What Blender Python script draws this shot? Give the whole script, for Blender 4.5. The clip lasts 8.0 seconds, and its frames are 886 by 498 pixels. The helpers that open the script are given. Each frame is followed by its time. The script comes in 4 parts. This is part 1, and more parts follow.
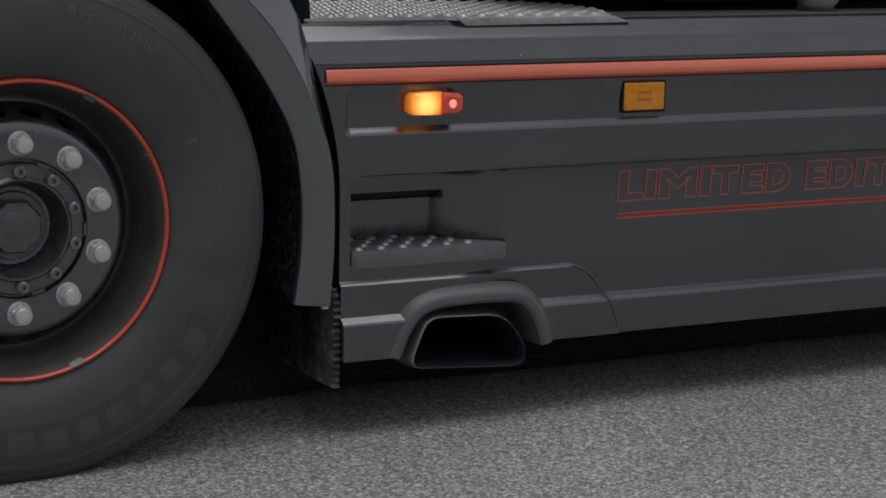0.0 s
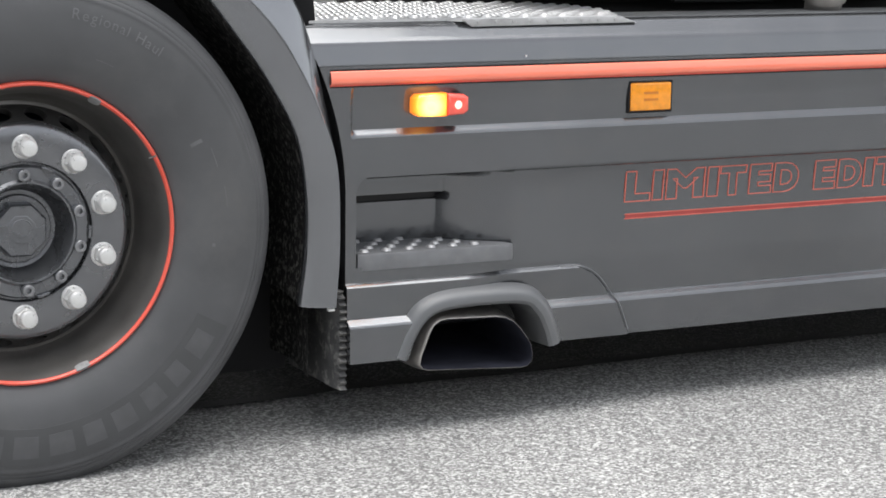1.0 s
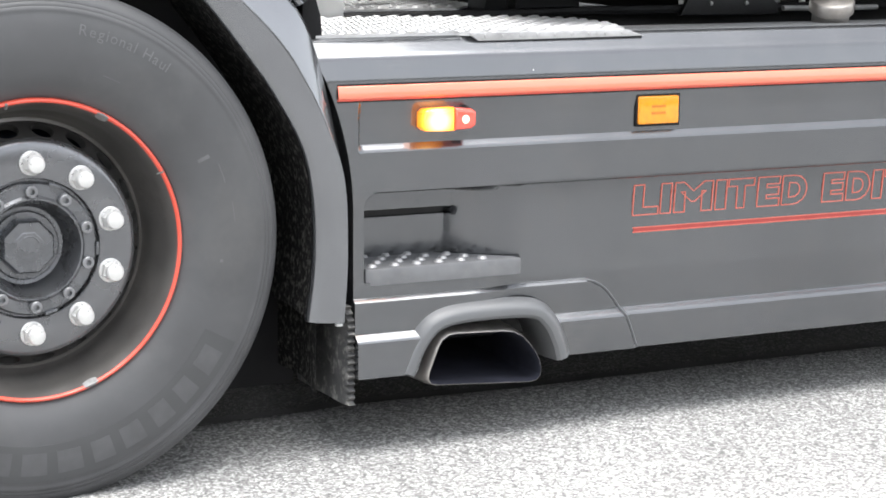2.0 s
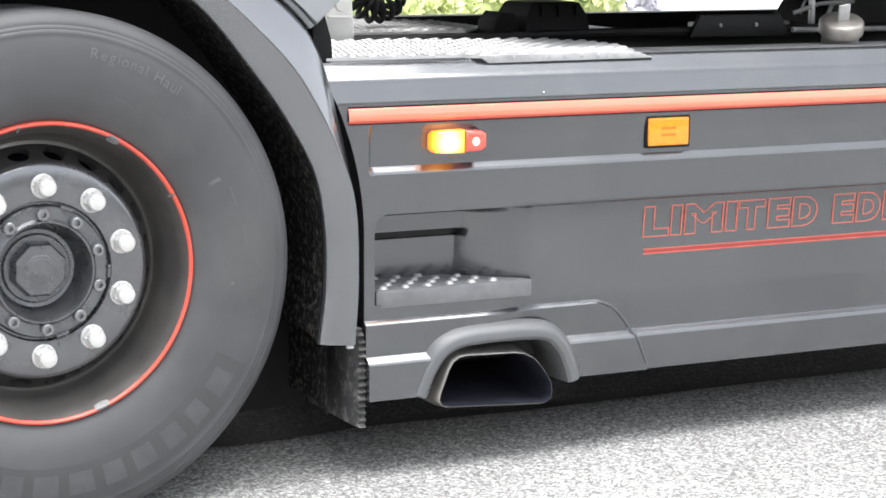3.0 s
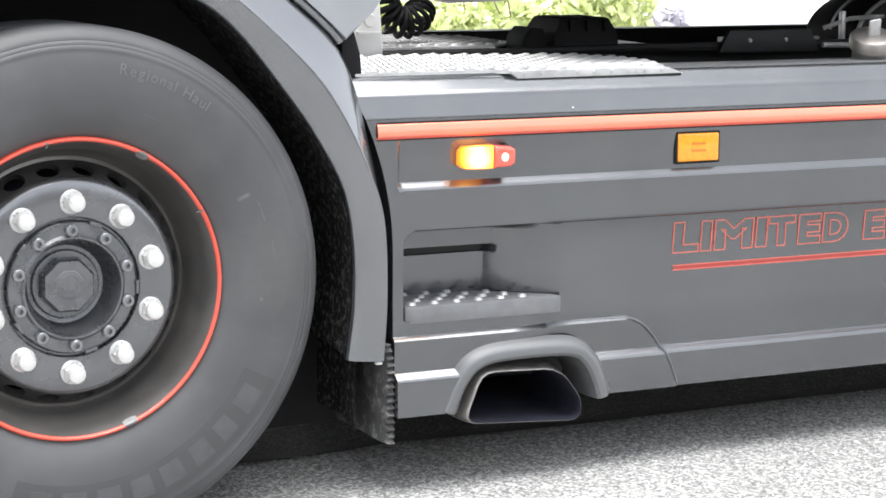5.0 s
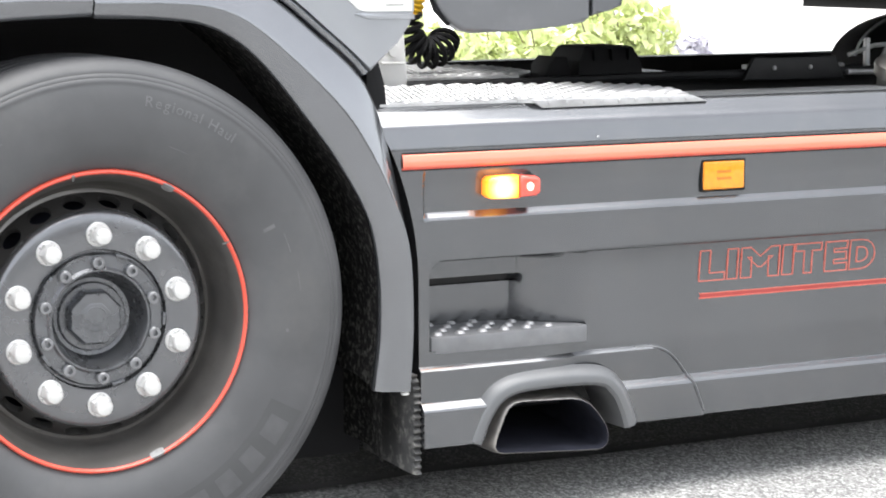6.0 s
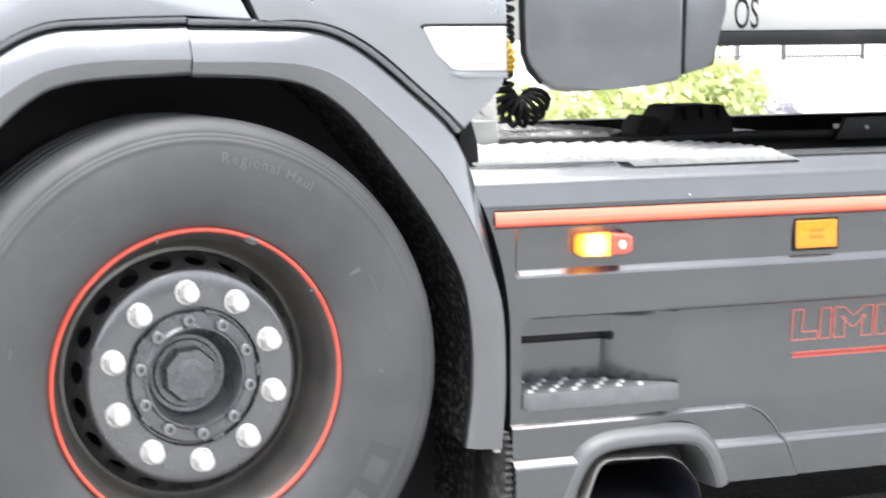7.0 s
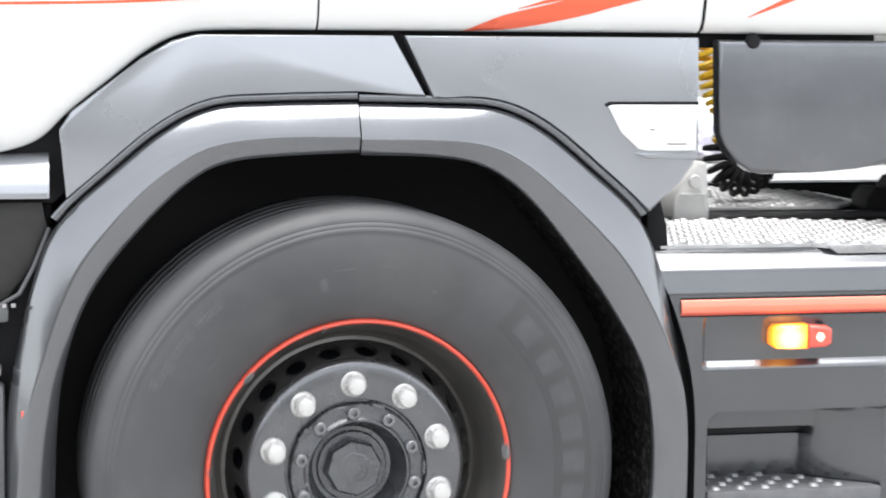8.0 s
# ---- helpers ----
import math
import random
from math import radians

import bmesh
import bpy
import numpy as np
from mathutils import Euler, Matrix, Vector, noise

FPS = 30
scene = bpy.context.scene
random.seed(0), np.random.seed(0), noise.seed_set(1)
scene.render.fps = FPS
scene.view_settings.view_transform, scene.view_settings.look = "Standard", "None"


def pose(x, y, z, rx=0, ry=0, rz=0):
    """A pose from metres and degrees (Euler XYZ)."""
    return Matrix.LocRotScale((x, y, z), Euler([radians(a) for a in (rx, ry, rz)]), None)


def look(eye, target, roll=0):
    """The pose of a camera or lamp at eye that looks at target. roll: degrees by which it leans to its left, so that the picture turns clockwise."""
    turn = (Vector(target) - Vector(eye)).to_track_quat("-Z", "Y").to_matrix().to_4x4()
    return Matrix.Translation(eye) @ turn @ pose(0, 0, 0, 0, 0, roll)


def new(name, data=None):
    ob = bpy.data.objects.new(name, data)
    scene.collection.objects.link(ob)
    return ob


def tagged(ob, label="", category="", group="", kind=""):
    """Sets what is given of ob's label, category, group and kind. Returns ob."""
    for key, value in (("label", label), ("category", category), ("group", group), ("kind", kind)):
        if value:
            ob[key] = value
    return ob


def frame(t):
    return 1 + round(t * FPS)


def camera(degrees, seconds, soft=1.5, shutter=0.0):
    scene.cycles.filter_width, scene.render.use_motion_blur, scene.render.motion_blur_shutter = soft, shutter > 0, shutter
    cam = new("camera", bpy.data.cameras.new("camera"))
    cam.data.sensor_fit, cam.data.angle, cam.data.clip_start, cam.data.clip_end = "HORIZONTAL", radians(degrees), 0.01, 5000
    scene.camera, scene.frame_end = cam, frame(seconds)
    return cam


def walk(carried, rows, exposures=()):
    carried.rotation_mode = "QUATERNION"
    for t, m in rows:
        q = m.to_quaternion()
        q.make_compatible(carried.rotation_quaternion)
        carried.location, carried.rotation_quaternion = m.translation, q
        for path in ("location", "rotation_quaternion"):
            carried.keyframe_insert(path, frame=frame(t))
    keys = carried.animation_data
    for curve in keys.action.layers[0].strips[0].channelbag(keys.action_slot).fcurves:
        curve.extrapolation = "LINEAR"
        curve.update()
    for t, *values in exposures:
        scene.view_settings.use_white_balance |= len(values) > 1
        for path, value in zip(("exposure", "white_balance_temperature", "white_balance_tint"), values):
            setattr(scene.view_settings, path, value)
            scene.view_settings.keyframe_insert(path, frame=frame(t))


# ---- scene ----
cam = camera(25.35, 8.0, soft=1.7, shutter=0.5)
PATH = [
    (0, look((-0.925, -3.738, 1.193), (0.682, -0.479, 0.498), 1.21)),
    (0.5, look((-0.915, -3.733, 1.190), (0.682, -0.469, 0.494), 1.04)),
    (1, look((-0.897, -3.745, 1.183), (0.678, -0.468, 0.498), 0.81)),
    (1.5, look((-0.894, -3.736, 1.190), (0.674, -0.455, 0.508), 0.66)),
    (3, look((-0.901, -3.739, 1.186), (0.652, -0.438, 0.565), 0.35)),
    (3.5, look((-0.901, -3.733, 1.191), (0.641, -0.427, 0.574), 0.38)),
    (4, look((-0.910, -3.719, 1.188), (0.628, -0.410, 0.576), 0.37)),
    (4.5, look((-0.900, -3.726, 1.187), (0.619, -0.406, 0.583), 0.33)),
    (6, look((-0.901, -3.723, 1.188), (0.569, -0.371, 0.648), -0.23)),
    (6.5, look((-0.902, -3.726, 1.178), (0.503, -0.337, 0.695), -0.48)),
    (7, look((-0.972, -3.731, 1.185), (0.360, -0.306, 0.760), -0.34)),
    (7.2, look((-1.004, -3.724, 1.206), (0.247, -0.264, 0.816), -0.72)),
    (7.4, look((-1.047, -3.710, 1.235), (0.100, -0.210, 0.880), -0.54)),
    (7.5, look((-1.068, -3.695, 1.250), (0.020, -0.177, 0.898), -0.90)),
    (7.6, look((-1.088, -3.680, 1.267), (-0.080, -0.137, 0.919), -0.65)),
    (7.8, look((-1.144, -3.659, 1.303), (-0.264, -0.086, 0.917), 0.07)),
    (8, look((-1.245, -3.647, 1.337), (-0.502, -0.046, 0.923), 0.44)),
]

BASE = 1.03
EXPOSURES = [(t, BASE + s) for t, s in ((0.0, -2.5), (0.3, -1.9), (0.5, -1.5), (0.8, -1.05), (1.0, -0.72), (1.2, -0.4), (1.4, -0.22), (1.5, -0.14), (2.0, 0.0), (4.7, 0.02), (6.2, 0.08), (6.5, 0.17), (7.0, 0.25), (7.3, 0.20), (7.6, 0.06), (7.8, -0.05), (8.0, -0.15))]
walk(cam, PATH, EXPOSURES)

# ---- light: bright overcast day ----
SUN_ELEVATION, SUN_TURN = 86, 195
world = bpy.data.worlds.new("overcast_sky")
scene.world = world
world.use_nodes = True
sky = world.node_tree.nodes.new("ShaderNodeTexSky")
sky.sky_type, sky.sun_disc = "NISHITA", False
sky.sun_elevation, sky.sun_rotation = radians(SUN_ELEVATION), radians(SUN_TURN)
sky.air_density, sky.dust_density, sky.ozone_density = 1.0, 1.5, 1.5
whiten = world.node_tree.nodes.new("ShaderNodeHueSaturation")
whiten.inputs["Saturation"].default_value, whiten.inputs["Value"].default_value = 0.18, 1.8
world.node_tree.links.new(sky.outputs[0], whiten.inputs["Color"])
world.node_tree.links.new(whiten.outputs[0], world.node_tree.nodes["Background"].inputs[0])
world.node_tree.nodes["Background"].inputs[1].default_value = 0.15
sun = new("sun", bpy.data.lights.new("sun", "SUN"))
sun.data.energy, sun.data.angle, sun.data.color = 3.2, radians(55), (1.0, 0.985, 0.96)
sun_dir = Vector((math.sin(radians(SUN_TURN)) * math.cos(radians(SUN_ELEVATION)), math.cos(radians(SUN_TURN)) * math.cos(radians(SUN_ELEVATION)), math.sin(radians(SUN_ELEVATION))))
sun.matrix_basis = look(sun_dir * 20, (0, 0, 0))


# ---- materials ----
def mat(name, color, rough=0.5, metal=0.0, vary=0.1, scale=8.0, bump=0.0, bump_scale=200.0, coat=0.0, dirt=None, dirt_amount=0.0, dirt_scale=3.0, emit=0.0, rough_vary=0.1, specular=0.5):
    """A principled surface with tone variation, optional dirt patches and fine relief."""
    m = bpy.data.materials.new(name)
    m.use_nodes = True
    nt = m.node_tree
    n, l = nt.nodes, nt.links
    b = n["Principled BSDF"]
    co = n.new("ShaderNodeTexCoord")
    big = n.new("ShaderNodeTexNoise")
    big.inputs["Scale"].default_value, big.inputs["Detail"].default_value = scale, 6
    l.new(co.outputs["Object"], big.inputs["Vector"])
    ramp = n.new("ShaderNodeMapRange")
    ramp.inputs["From Min"].default_value, ramp.inputs["From Max"].default_value = 0.3, 0.7
    ramp.inputs["To Min"].default_value, ramp.inputs["To Max"].default_value = 1 - vary, 1 + vary
    l.new(big.outputs["Fac"], ramp.inputs["Value"])
    mul = n.new("ShaderNodeMix")
    mul.data_type, mul.blend_type = "RGBA", "MULTIPLY"
    mul.inputs["Factor"].default_value = 1
    mul.inputs["A"].default_value = (*color, 1)
    l.new(ramp.outputs[0], mul.inputs["B"])
    out = mul.outputs["Result"]
    if dirt:
        spots = n.new("ShaderNodeTexNoise")
        spots.inputs["Scale"].default_value, spots.inputs["Detail"].default_value, spots.inputs["Roughness"].default_value = dirt_scale, 8, 0.7
        l.new(co.outputs["Object"], spots.inputs["Vector"])
        dr = n.new("ShaderNodeMapRange")
        dr.inputs["From Min"].default_value, dr.inputs["From Max"].default_value = 0.5, 0.75
        dr.inputs["To Max"].default_value = dirt_amount
        l.new(spots.outputs["Fac"], dr.inputs["Value"])
        mx = n.new("ShaderNodeMix")
        mx.data_type = "RGBA"
        l.new(dr.outputs[0], mx.inputs["Factor"])
        l.new(out, mx.inputs["A"])
        mx.inputs["B"].default_value = (*dirt, 1)
        out = mx.outputs["Result"]
    l.new(out, b.inputs["Base Color"])
    rr = n.new("ShaderNodeMapRange")
    rr.inputs["To Min"].default_value, rr.inputs["To Max"].default_value = max(0.02, rough - rough_vary), min(1, rough + rough_vary)
    l.new(big.outputs["Fac"], rr.inputs["Value"])
    l.new(rr.outputs[0], b.inputs["Roughness"])
    b.inputs["Metallic"].default_value = metal
    b.inputs["Coat Weight"].default_value = coat
    b.inputs["Coat Roughness"].default_value = 0.06
    b.inputs["Specular IOR Level"].default_value = specular
    if emit:
        b.inputs["Emission Color"].default_value = (*color, 1)
        b.inputs["Emission Strength"].default_value = emit
    if bump:
        fine = n.new("ShaderNodeTexNoise")
        fine.inputs["Scale"].default_value, fine.inputs["Detail"].default_value = bump_scale, 4
        l.new(co.outputs["Object"], fine.inputs["Vector"])
        bp = n.new("ShaderNodeBump")
        bp.inputs["Strength"].default_value, bp.inputs["Distance"].default_value = bump, 0.002
        l.new(fine.outputs["Fac"], bp.inputs["Height"])
        l.new(bp.outputs[0], b.inputs["Normal"])
    return m


def asphalt_material(name, dark, middle, light):
    """Stone grit of three greys in a rough binder."""
    m = bpy.data.materials.new(name)
    m.use_nodes = True
    n, l = m.node_tree.nodes, m.node_tree.links
    b = n["Principled BSDF"]
    co = n.new("ShaderNodeTexCoord")
    stones = n.new("ShaderNodeTexVoronoi")
    stones.inputs["Scale"].default_value = 190
    l.new(co.outputs["Object"], stones.inputs["Vector"])
    tone = n.new("ShaderNodeValToRGB")
    tone.color_ramp.elements[0].color, tone.color_ramp.elements[0].position = (dark, dark, dark * 0.99, 1), 0.1
    tone.color_ramp.elements[1].color, tone.color_ramp.elements[1].position = (light, light * 0.995, light * 0.975, 1), 0.97
    mid = tone.color_ramp.elements.new(0.58)
    mid.color = (middle, middle * 0.995, middle * 0.97, 1)
    sep = n.new("ShaderNodeSeparateColor")
    l.new(stones.outputs["Color"], sep.inputs[0])
    l.new(sep.outputs[0], tone.inputs["Fac"])
    grit = n.new("ShaderNodeTexNoise")
    grit.inputs["Scale"].default_value, grit.inputs["Detail"].default_value = 60, 8
    l.new(co.outputs["Object"], grit.inputs["Vector"])
    gm = n.new("ShaderNodeMapRange")
    gm.inputs["From Min"].default_value, gm.inputs["From Max"].default_value = 0.35, 0.65
    gm.inputs["To Min"].default_value, gm.inputs["To Max"].default_value = 0.75, 1.2
    l.new(grit.outputs["Fac"], gm.inputs["Value"])
    patch = n.new("ShaderNodeTexNoise")
    patch.inputs["Scale"].default_value, patch.inputs["Detail"].default_value = 1.3, 5
    l.new(co.outputs["Object"], patch.inputs["Vector"])
    pm = n.new("ShaderNodeMapRange")
    pm.inputs["From Min"].default_value, pm.inputs["From Max"].default_value = 0.3, 0.7
    pm.inputs["To Min"].default_value, pm.inputs["To Max"].default_value = 0.88, 1.1
    l.new(patch.outputs["Fac"], pm.inputs["Value"])
    mm = n.new("ShaderNodeMath")
    mm.operation = "MULTIPLY"
    l.new(gm.outputs[0], mm.inputs[0])
    l.new(pm.outputs[0], mm.inputs[1])
    mul = n.new("ShaderNodeMix")
    mul.data_type, mul.blend_type = "RGBA", "MULTIPLY"
    mul.inputs["Factor"].default_value = 1
    l.new(tone.outputs[0], mul.inputs["A"])
    l.new(mm.outputs[0], mul.inputs["B"])
    l.new(mul.outputs["Result"], b.inputs["Base Color"])
    b.inputs["Roughness"].default_value = 0.85
    bp = n.new("ShaderNodeBump")
    bp.inputs["Strength"].default_value, bp.inputs["Distance"].default_value = 0.6, 0.003
    l.new(stones.outputs["Distance"], bp.inputs["Height"])
    bp.invert = True
    l.new(bp.outputs[0], b.inputs["Normal"])
    return m


ASPHALT = asphalt_material("bleached_asphalt", 0.13, 0.272, 0.53)
# same grit, darkened to hold the shade under the lorry
SHADEDASPHALT = asphalt_material("shade_darkened_asphalt", 0.006, 0.011, 0.11)
PAINT = mat("dark_grey_paint", (0.122, 0.127, 0.135), 0.22, 0.8, 0.09, 3, 0.03, 500, coat=0.7, dirt=(0.2, 0.19, 0.18), dirt_amount=0.22, dirt_scale=7)
PLASTIC = mat("satin_grey_plastic", (0.12, 0.124, 0.129), 0.42, 0.2, 0.06, 5, 0.15, 900, dirt=(0.2, 0.19, 0.18), dirt_amount=0.15)
CABGREY = mat("silver_grey_cab_paint", (0.36, 0.375, 0.40), 0.28, 0.75, 0.05, 2.5, coat=0.6, rough_vary=0.05)
FENDER = mat("fender_grey_paint", (0.18, 0.186, 0.198), 0.19, 0.8, 0.08, 4, 0.03, 400, coat=0.8, rough_vary=0.06, dirt=(0.22, 0.21, 0.2), dirt_amount=0.06, dirt_scale=6)
FAIRING = mat("fairing_grey_paint", (0.17, 0.177, 0.19), 0.3, 0.75, 0.08, 3, coat=0.5, dirt=(0.35, 0.35, 0.36), dirt_amount=0.25, dirt_scale=3)
WHITE = mat("white_cab_paint", (0.8, 0.8, 0.79), 0.25, 0, 0.02, 3, coat=0.6)
WHITEPLASTIC = mat("white_plastic", (0.86, 0.86, 0.85), 0.5, 0, 0.05, 20, dirt=(0.4, 0.38, 0.35), dirt_amount=0.2)
RUBBER = mat("tyre_rubber", (0.062, 0.063, 0.066), 0.52, 0, 0.2, 5, 0.25, 700, dirt=(0.13, 0.125, 0.12), dirt_amount=0.3, dirt_scale=4)
RUBBER2 = mat("tyre_tread_rubber", (0.055, 0.056, 0.058), 0.75, 0, 0.1, 20, 0.3, 500)
MAKER = mat("moulded_tyre_mark", (0.069, 0.070, 0.073), 0.5, 0, 0.15, 30)
LETTER = mat("moulded_tyre_lettering", (0.11, 0.111, 0.115), 0.6, 0, 0.15, 30)
BLACK = mat("black_plastic", (0.008, 0.008, 0.009), 0.65, 0, 0.2, 10, 0.3, 200, specular=0.25)
GLOSSBLACK = mat("glossy_black_plastic", (0.008, 0.008, 0.009), 0.18, 0, 0.2, 8, coat=0.5)
LINER = mat("dirty_wheel_liner", (0.008, 0.008, 0.008), 0.85, 0, 0.3, 20, 0.6, 120, dirt=(0.30, 0.29, 0.27), dirt_amount=0.75, dirt_scale=70, specular=0.2)
FLAP = mat("dusty_rubber_flap", (0.06, 0.06, 0.06), 0.8, 0, 0.3, 20, 0.6, 150, dirt=(0.32, 0.31, 0.29), dirt_amount=0.8, dirt_scale=45)
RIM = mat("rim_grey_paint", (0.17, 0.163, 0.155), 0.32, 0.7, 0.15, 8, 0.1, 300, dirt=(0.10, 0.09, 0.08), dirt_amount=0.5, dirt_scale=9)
DISC = mat("wheel_disc_paint", (0.17, 0.174, 0.184), 0.26, 0.8, 0.12, 14, 0.1, 300, coat=0.2, dirt=(0.17, 0.16, 0.15), dirt_amount=0.3, dirt_scale=14)
HUB = mat("hub_dark_metal", (0.155, 0.16, 0.17), 0.28, 0.8, 0.15, 30, 0.15, 300, dirt=(0.15, 0.14, 0.13), dirt_amount=0.3, dirt_scale=25)
RED = mat("signal_red_paint", (0.70, 0.085, 0.05), 0.35, 0, 0.08, 20, coat=0.3, dirt=(0.25, 0.1, 0.08), dirt_amount=0.3, dirt_scale=20)
STRIPE = mat("salmon_red_stripe", (0.85, 0.20, 0.12), 0.22, 0, 0.04, 10, coat=1.0)
DARKRED = mat("dark_red_film", (0.30, 0.035, 0.03), 0.35, 0, 0.06, 30, coat=0.3)
OUTLINE = mat("salmon_outline_film", (0.62, 0.13, 0.09), 0.3, 0, 0.06, 30, coat=0.4)
DECAL = mat("orange_red_decal", (0.8, 0.12, 0.05), 0.3, 0, 0.04, 10, coat=0.4)
NUT = mat("bright_zinc_nut", (0.64, 0.64, 0.63), 0.30, 0.45, 0.12, 60, 0.1, 400, dirt=(0.3, 0.29, 0.27), dirt_amount=0.35, dirt_scale=50)
STEEL = mat("brushed_steel", (0.36, 0.34, 0.32), 0.42, 0.9, 0.15, 25, 0.15, 400, dirt=(0.12, 0.10, 0.08), dirt_amount=0.5, dirt_scale=14)
STEELCHIP = mat("bare_dull_steel", (0.15, 0.15, 0.15), 0.45, 0.3, 0.3, 80, 0.2, 300)
# dusty rim paint, darkened further for the shade in the wheel recess
RECESSPAINT = mat("recess_shaded_paint", (0.045, 0.044, 0.043), 0.45, 0.4, 0.2, 12, 0.1, 300, dirt=(0.07, 0.065, 0.06), dirt_amount=0.3, dirt_scale=9)
STUDMETAL = mat("worn_stud_metal", (0.33, 0.33, 0.335), 0.4, 0.4, 0.15, 40)
STEPPAINT = mat("worn_step_paint", (0.135, 0.138, 0.144), 0.5, 0.2, 0.12, 25, 0.2, 500, dirt=(0.25, 0.24, 0.23), dirt_amount=0.3, dirt_scale=20)
BOLTSTEEL = mat("grey_bolt_steel", (0.24, 0.245, 0.255), 0.3, 0.7, 0.2, 60, 0.1, 300, dirt=(0.15, 0.14, 0.13), dirt_amount=0.3, dirt_scale=60)
# soot black; the blue tint stands in for smoke haze in the pipe
SOOT = mat("blue_tinted_soot", (0.016, 0.017, 0.024), 0.9, 0, 0.3, 20, specular=0.1)
ALU = mat("aluminium_tread_plate", (0.60, 0.60, 0.60), 0.38, 0.5, 0.1, 20, 0.1, 300, dirt=(0.3, 0.29, 0.28), dirt_amount=0.4, dirt_scale=12)
ALU2 = mat("dull_tread_plate", (0.42, 0.42, 0.42), 0.45, 0.4, 0.2, 20, 0.2, 300, dirt=(0.1, 0.1, 0.1), dirt_amount=0.6, dirt_scale=12)
FRAME = mat("chassis_black", (0.014, 0.014, 0.015), 0.45, 0.0, 0.3, 12, 0.2, 200, dirt=(0.04, 0.04, 0.04), dirt_amount=0.3, specular=0.3)
AMBER = mat("amber_reflector", (0.85, 0.30, 0.01), 0.2, 0, 0.1, 90, coat=0.8, bump=0.2, bump_scale=300)
AMBERLIT = mat("lit_amber_lens", (1.0, 0.27, 0.015), 0.2, 0, 0.1, 60, coat=0.8, emit=1.0)


def bulb_glow(m, centre, core, rim, near, far, reach):
    """Emission of a lens that fades with the distance from the bulb behind it."""
    n, l = m.node_tree.nodes, m.node_tree.links
    co = n.new("ShaderNodeTexCoord")
    away = n.new("ShaderNodeVectorMath")
    away.operation, away.inputs[1].default_value = "DISTANCE", centre
    l.new(co.outputs["Object"], away.inputs[0])
    power, tint = n.new("ShaderNodeMapRange"), n.new("ShaderNodeMapRange")
    tint.interpolation_type = power.interpolation_type = "SMOOTHSTEP"
    power.inputs["From Min"].default_value, power.inputs["From Max"].default_value = 0.008, reach
    power.inputs["To Min"].default_value, power.inputs["To Max"].default_value = near, far
    tint.inputs["From Min"].default_value, tint.inputs["From Max"].default_value = 0.012, reach * 0.8
    mix = n.new("ShaderNodeMix")
    mix.data_type = "RGBA"
    mix.inputs["A"].default_value, mix.inputs["B"].default_value = (*core, 1), (*rim, 1)
    l.new(away.outputs["Value"], power.inputs["Value"])
    l.new(away.outputs["Value"], tint.inputs["Value"])
    l.new(tint.outputs[0], mix.inputs["Factor"])
    b = n["Principled BSDF"]
    l.new(mix.outputs["Result"], b.inputs["Emission Color"])
    l.new(power.outputs[0], b.inputs["Emission Strength"])


bulb_glow(AMBERLIT, (0.861, -0.024, 0.712), (1.0, 0.62, 0.16), (1.0, 0.25, 0.012), 3.4, 0.55, 0.052)
BULB = mat("lit_bulb", (1.0, 0.60, 0.13), 0.3, 0, 0, emit=3.2)
REDLENS = mat("red_lens", (0.8, 0.10, 0.07), 0.18, 0, 0.1, 60, coat=0.8, emit=0.12)
REDBULB = mat("lit_red_led", (1.0, 0.25, 0.2), 0.3, 0, 0, emit=3.0)
YELLOW = mat("yellow_hose", (0.85, 0.52, 0.03), 0.4, 0, 0.1, 30)
CONCRETE = mat("pale_concrete", (0.62, 0.61, 0.58), 0.85, 0, 0.08, 0.6, 0.2, 60)
FARWALL = mat("unseen_wall_plaster", (0.16, 0.15, 0.13), 0.8, 0, 0.3, 0.4)
TAR = mat("tar_joint", (0.015, 0.015, 0.015), 0.7, 0, 0.2, 10, 0.3, 100)
GREEN = mat("spring_leaves", (0.62, 0.68, 0.33), 0.6, 0, 0.35, 6)
BARK = mat("bush_bark", (0.12, 0.09, 0.06), 0.8, 0, 0.2, 20)
PURPLE = mat("pale_flowers", (0.75, 0.73, 0.8), 0.7, 0, 0.3, 6)
FENCEMETAL = mat("galvanised_fence", (0.10, 0.10, 0.11), 0.5, 0.4, 0.1, 5)
TRAILER = mat("trailer_white_board", (0.5, 0.5, 0.49), 0.4, 0, 0.05, 2)
TRAILERGREY = mat("trailer_grey_side", (0.28, 0.285, 0.26), 0.5, 0, 0.15, 1.5)


# ---- building helpers ----
def shade(me, angle=35):
    me.polygons.foreach_set("use_smooth", [True] * len(me.polygons))
    me.set_sharp_from_angle(angle=radians(angle))


def part(name, bm, material, parent, label="", angle=35):
    """One mesh object, under a thing or a part if parent is given."""
    if isinstance(bm, bmesh.types.BMesh):
        bmesh.ops.recalc_face_normals(bm, faces=bm.faces)
        me = bpy.data.meshes.new(name)
        bm.to_mesh(me)
        bm.free()
    else:
        me = bm
    shade(me, angle)
    if not me.materials:
        me.materials.append(material)
    ob = new(name, me)
    if parent:
        ob.parent = parent
    if label:
        tagged(ob, label)
    return ob


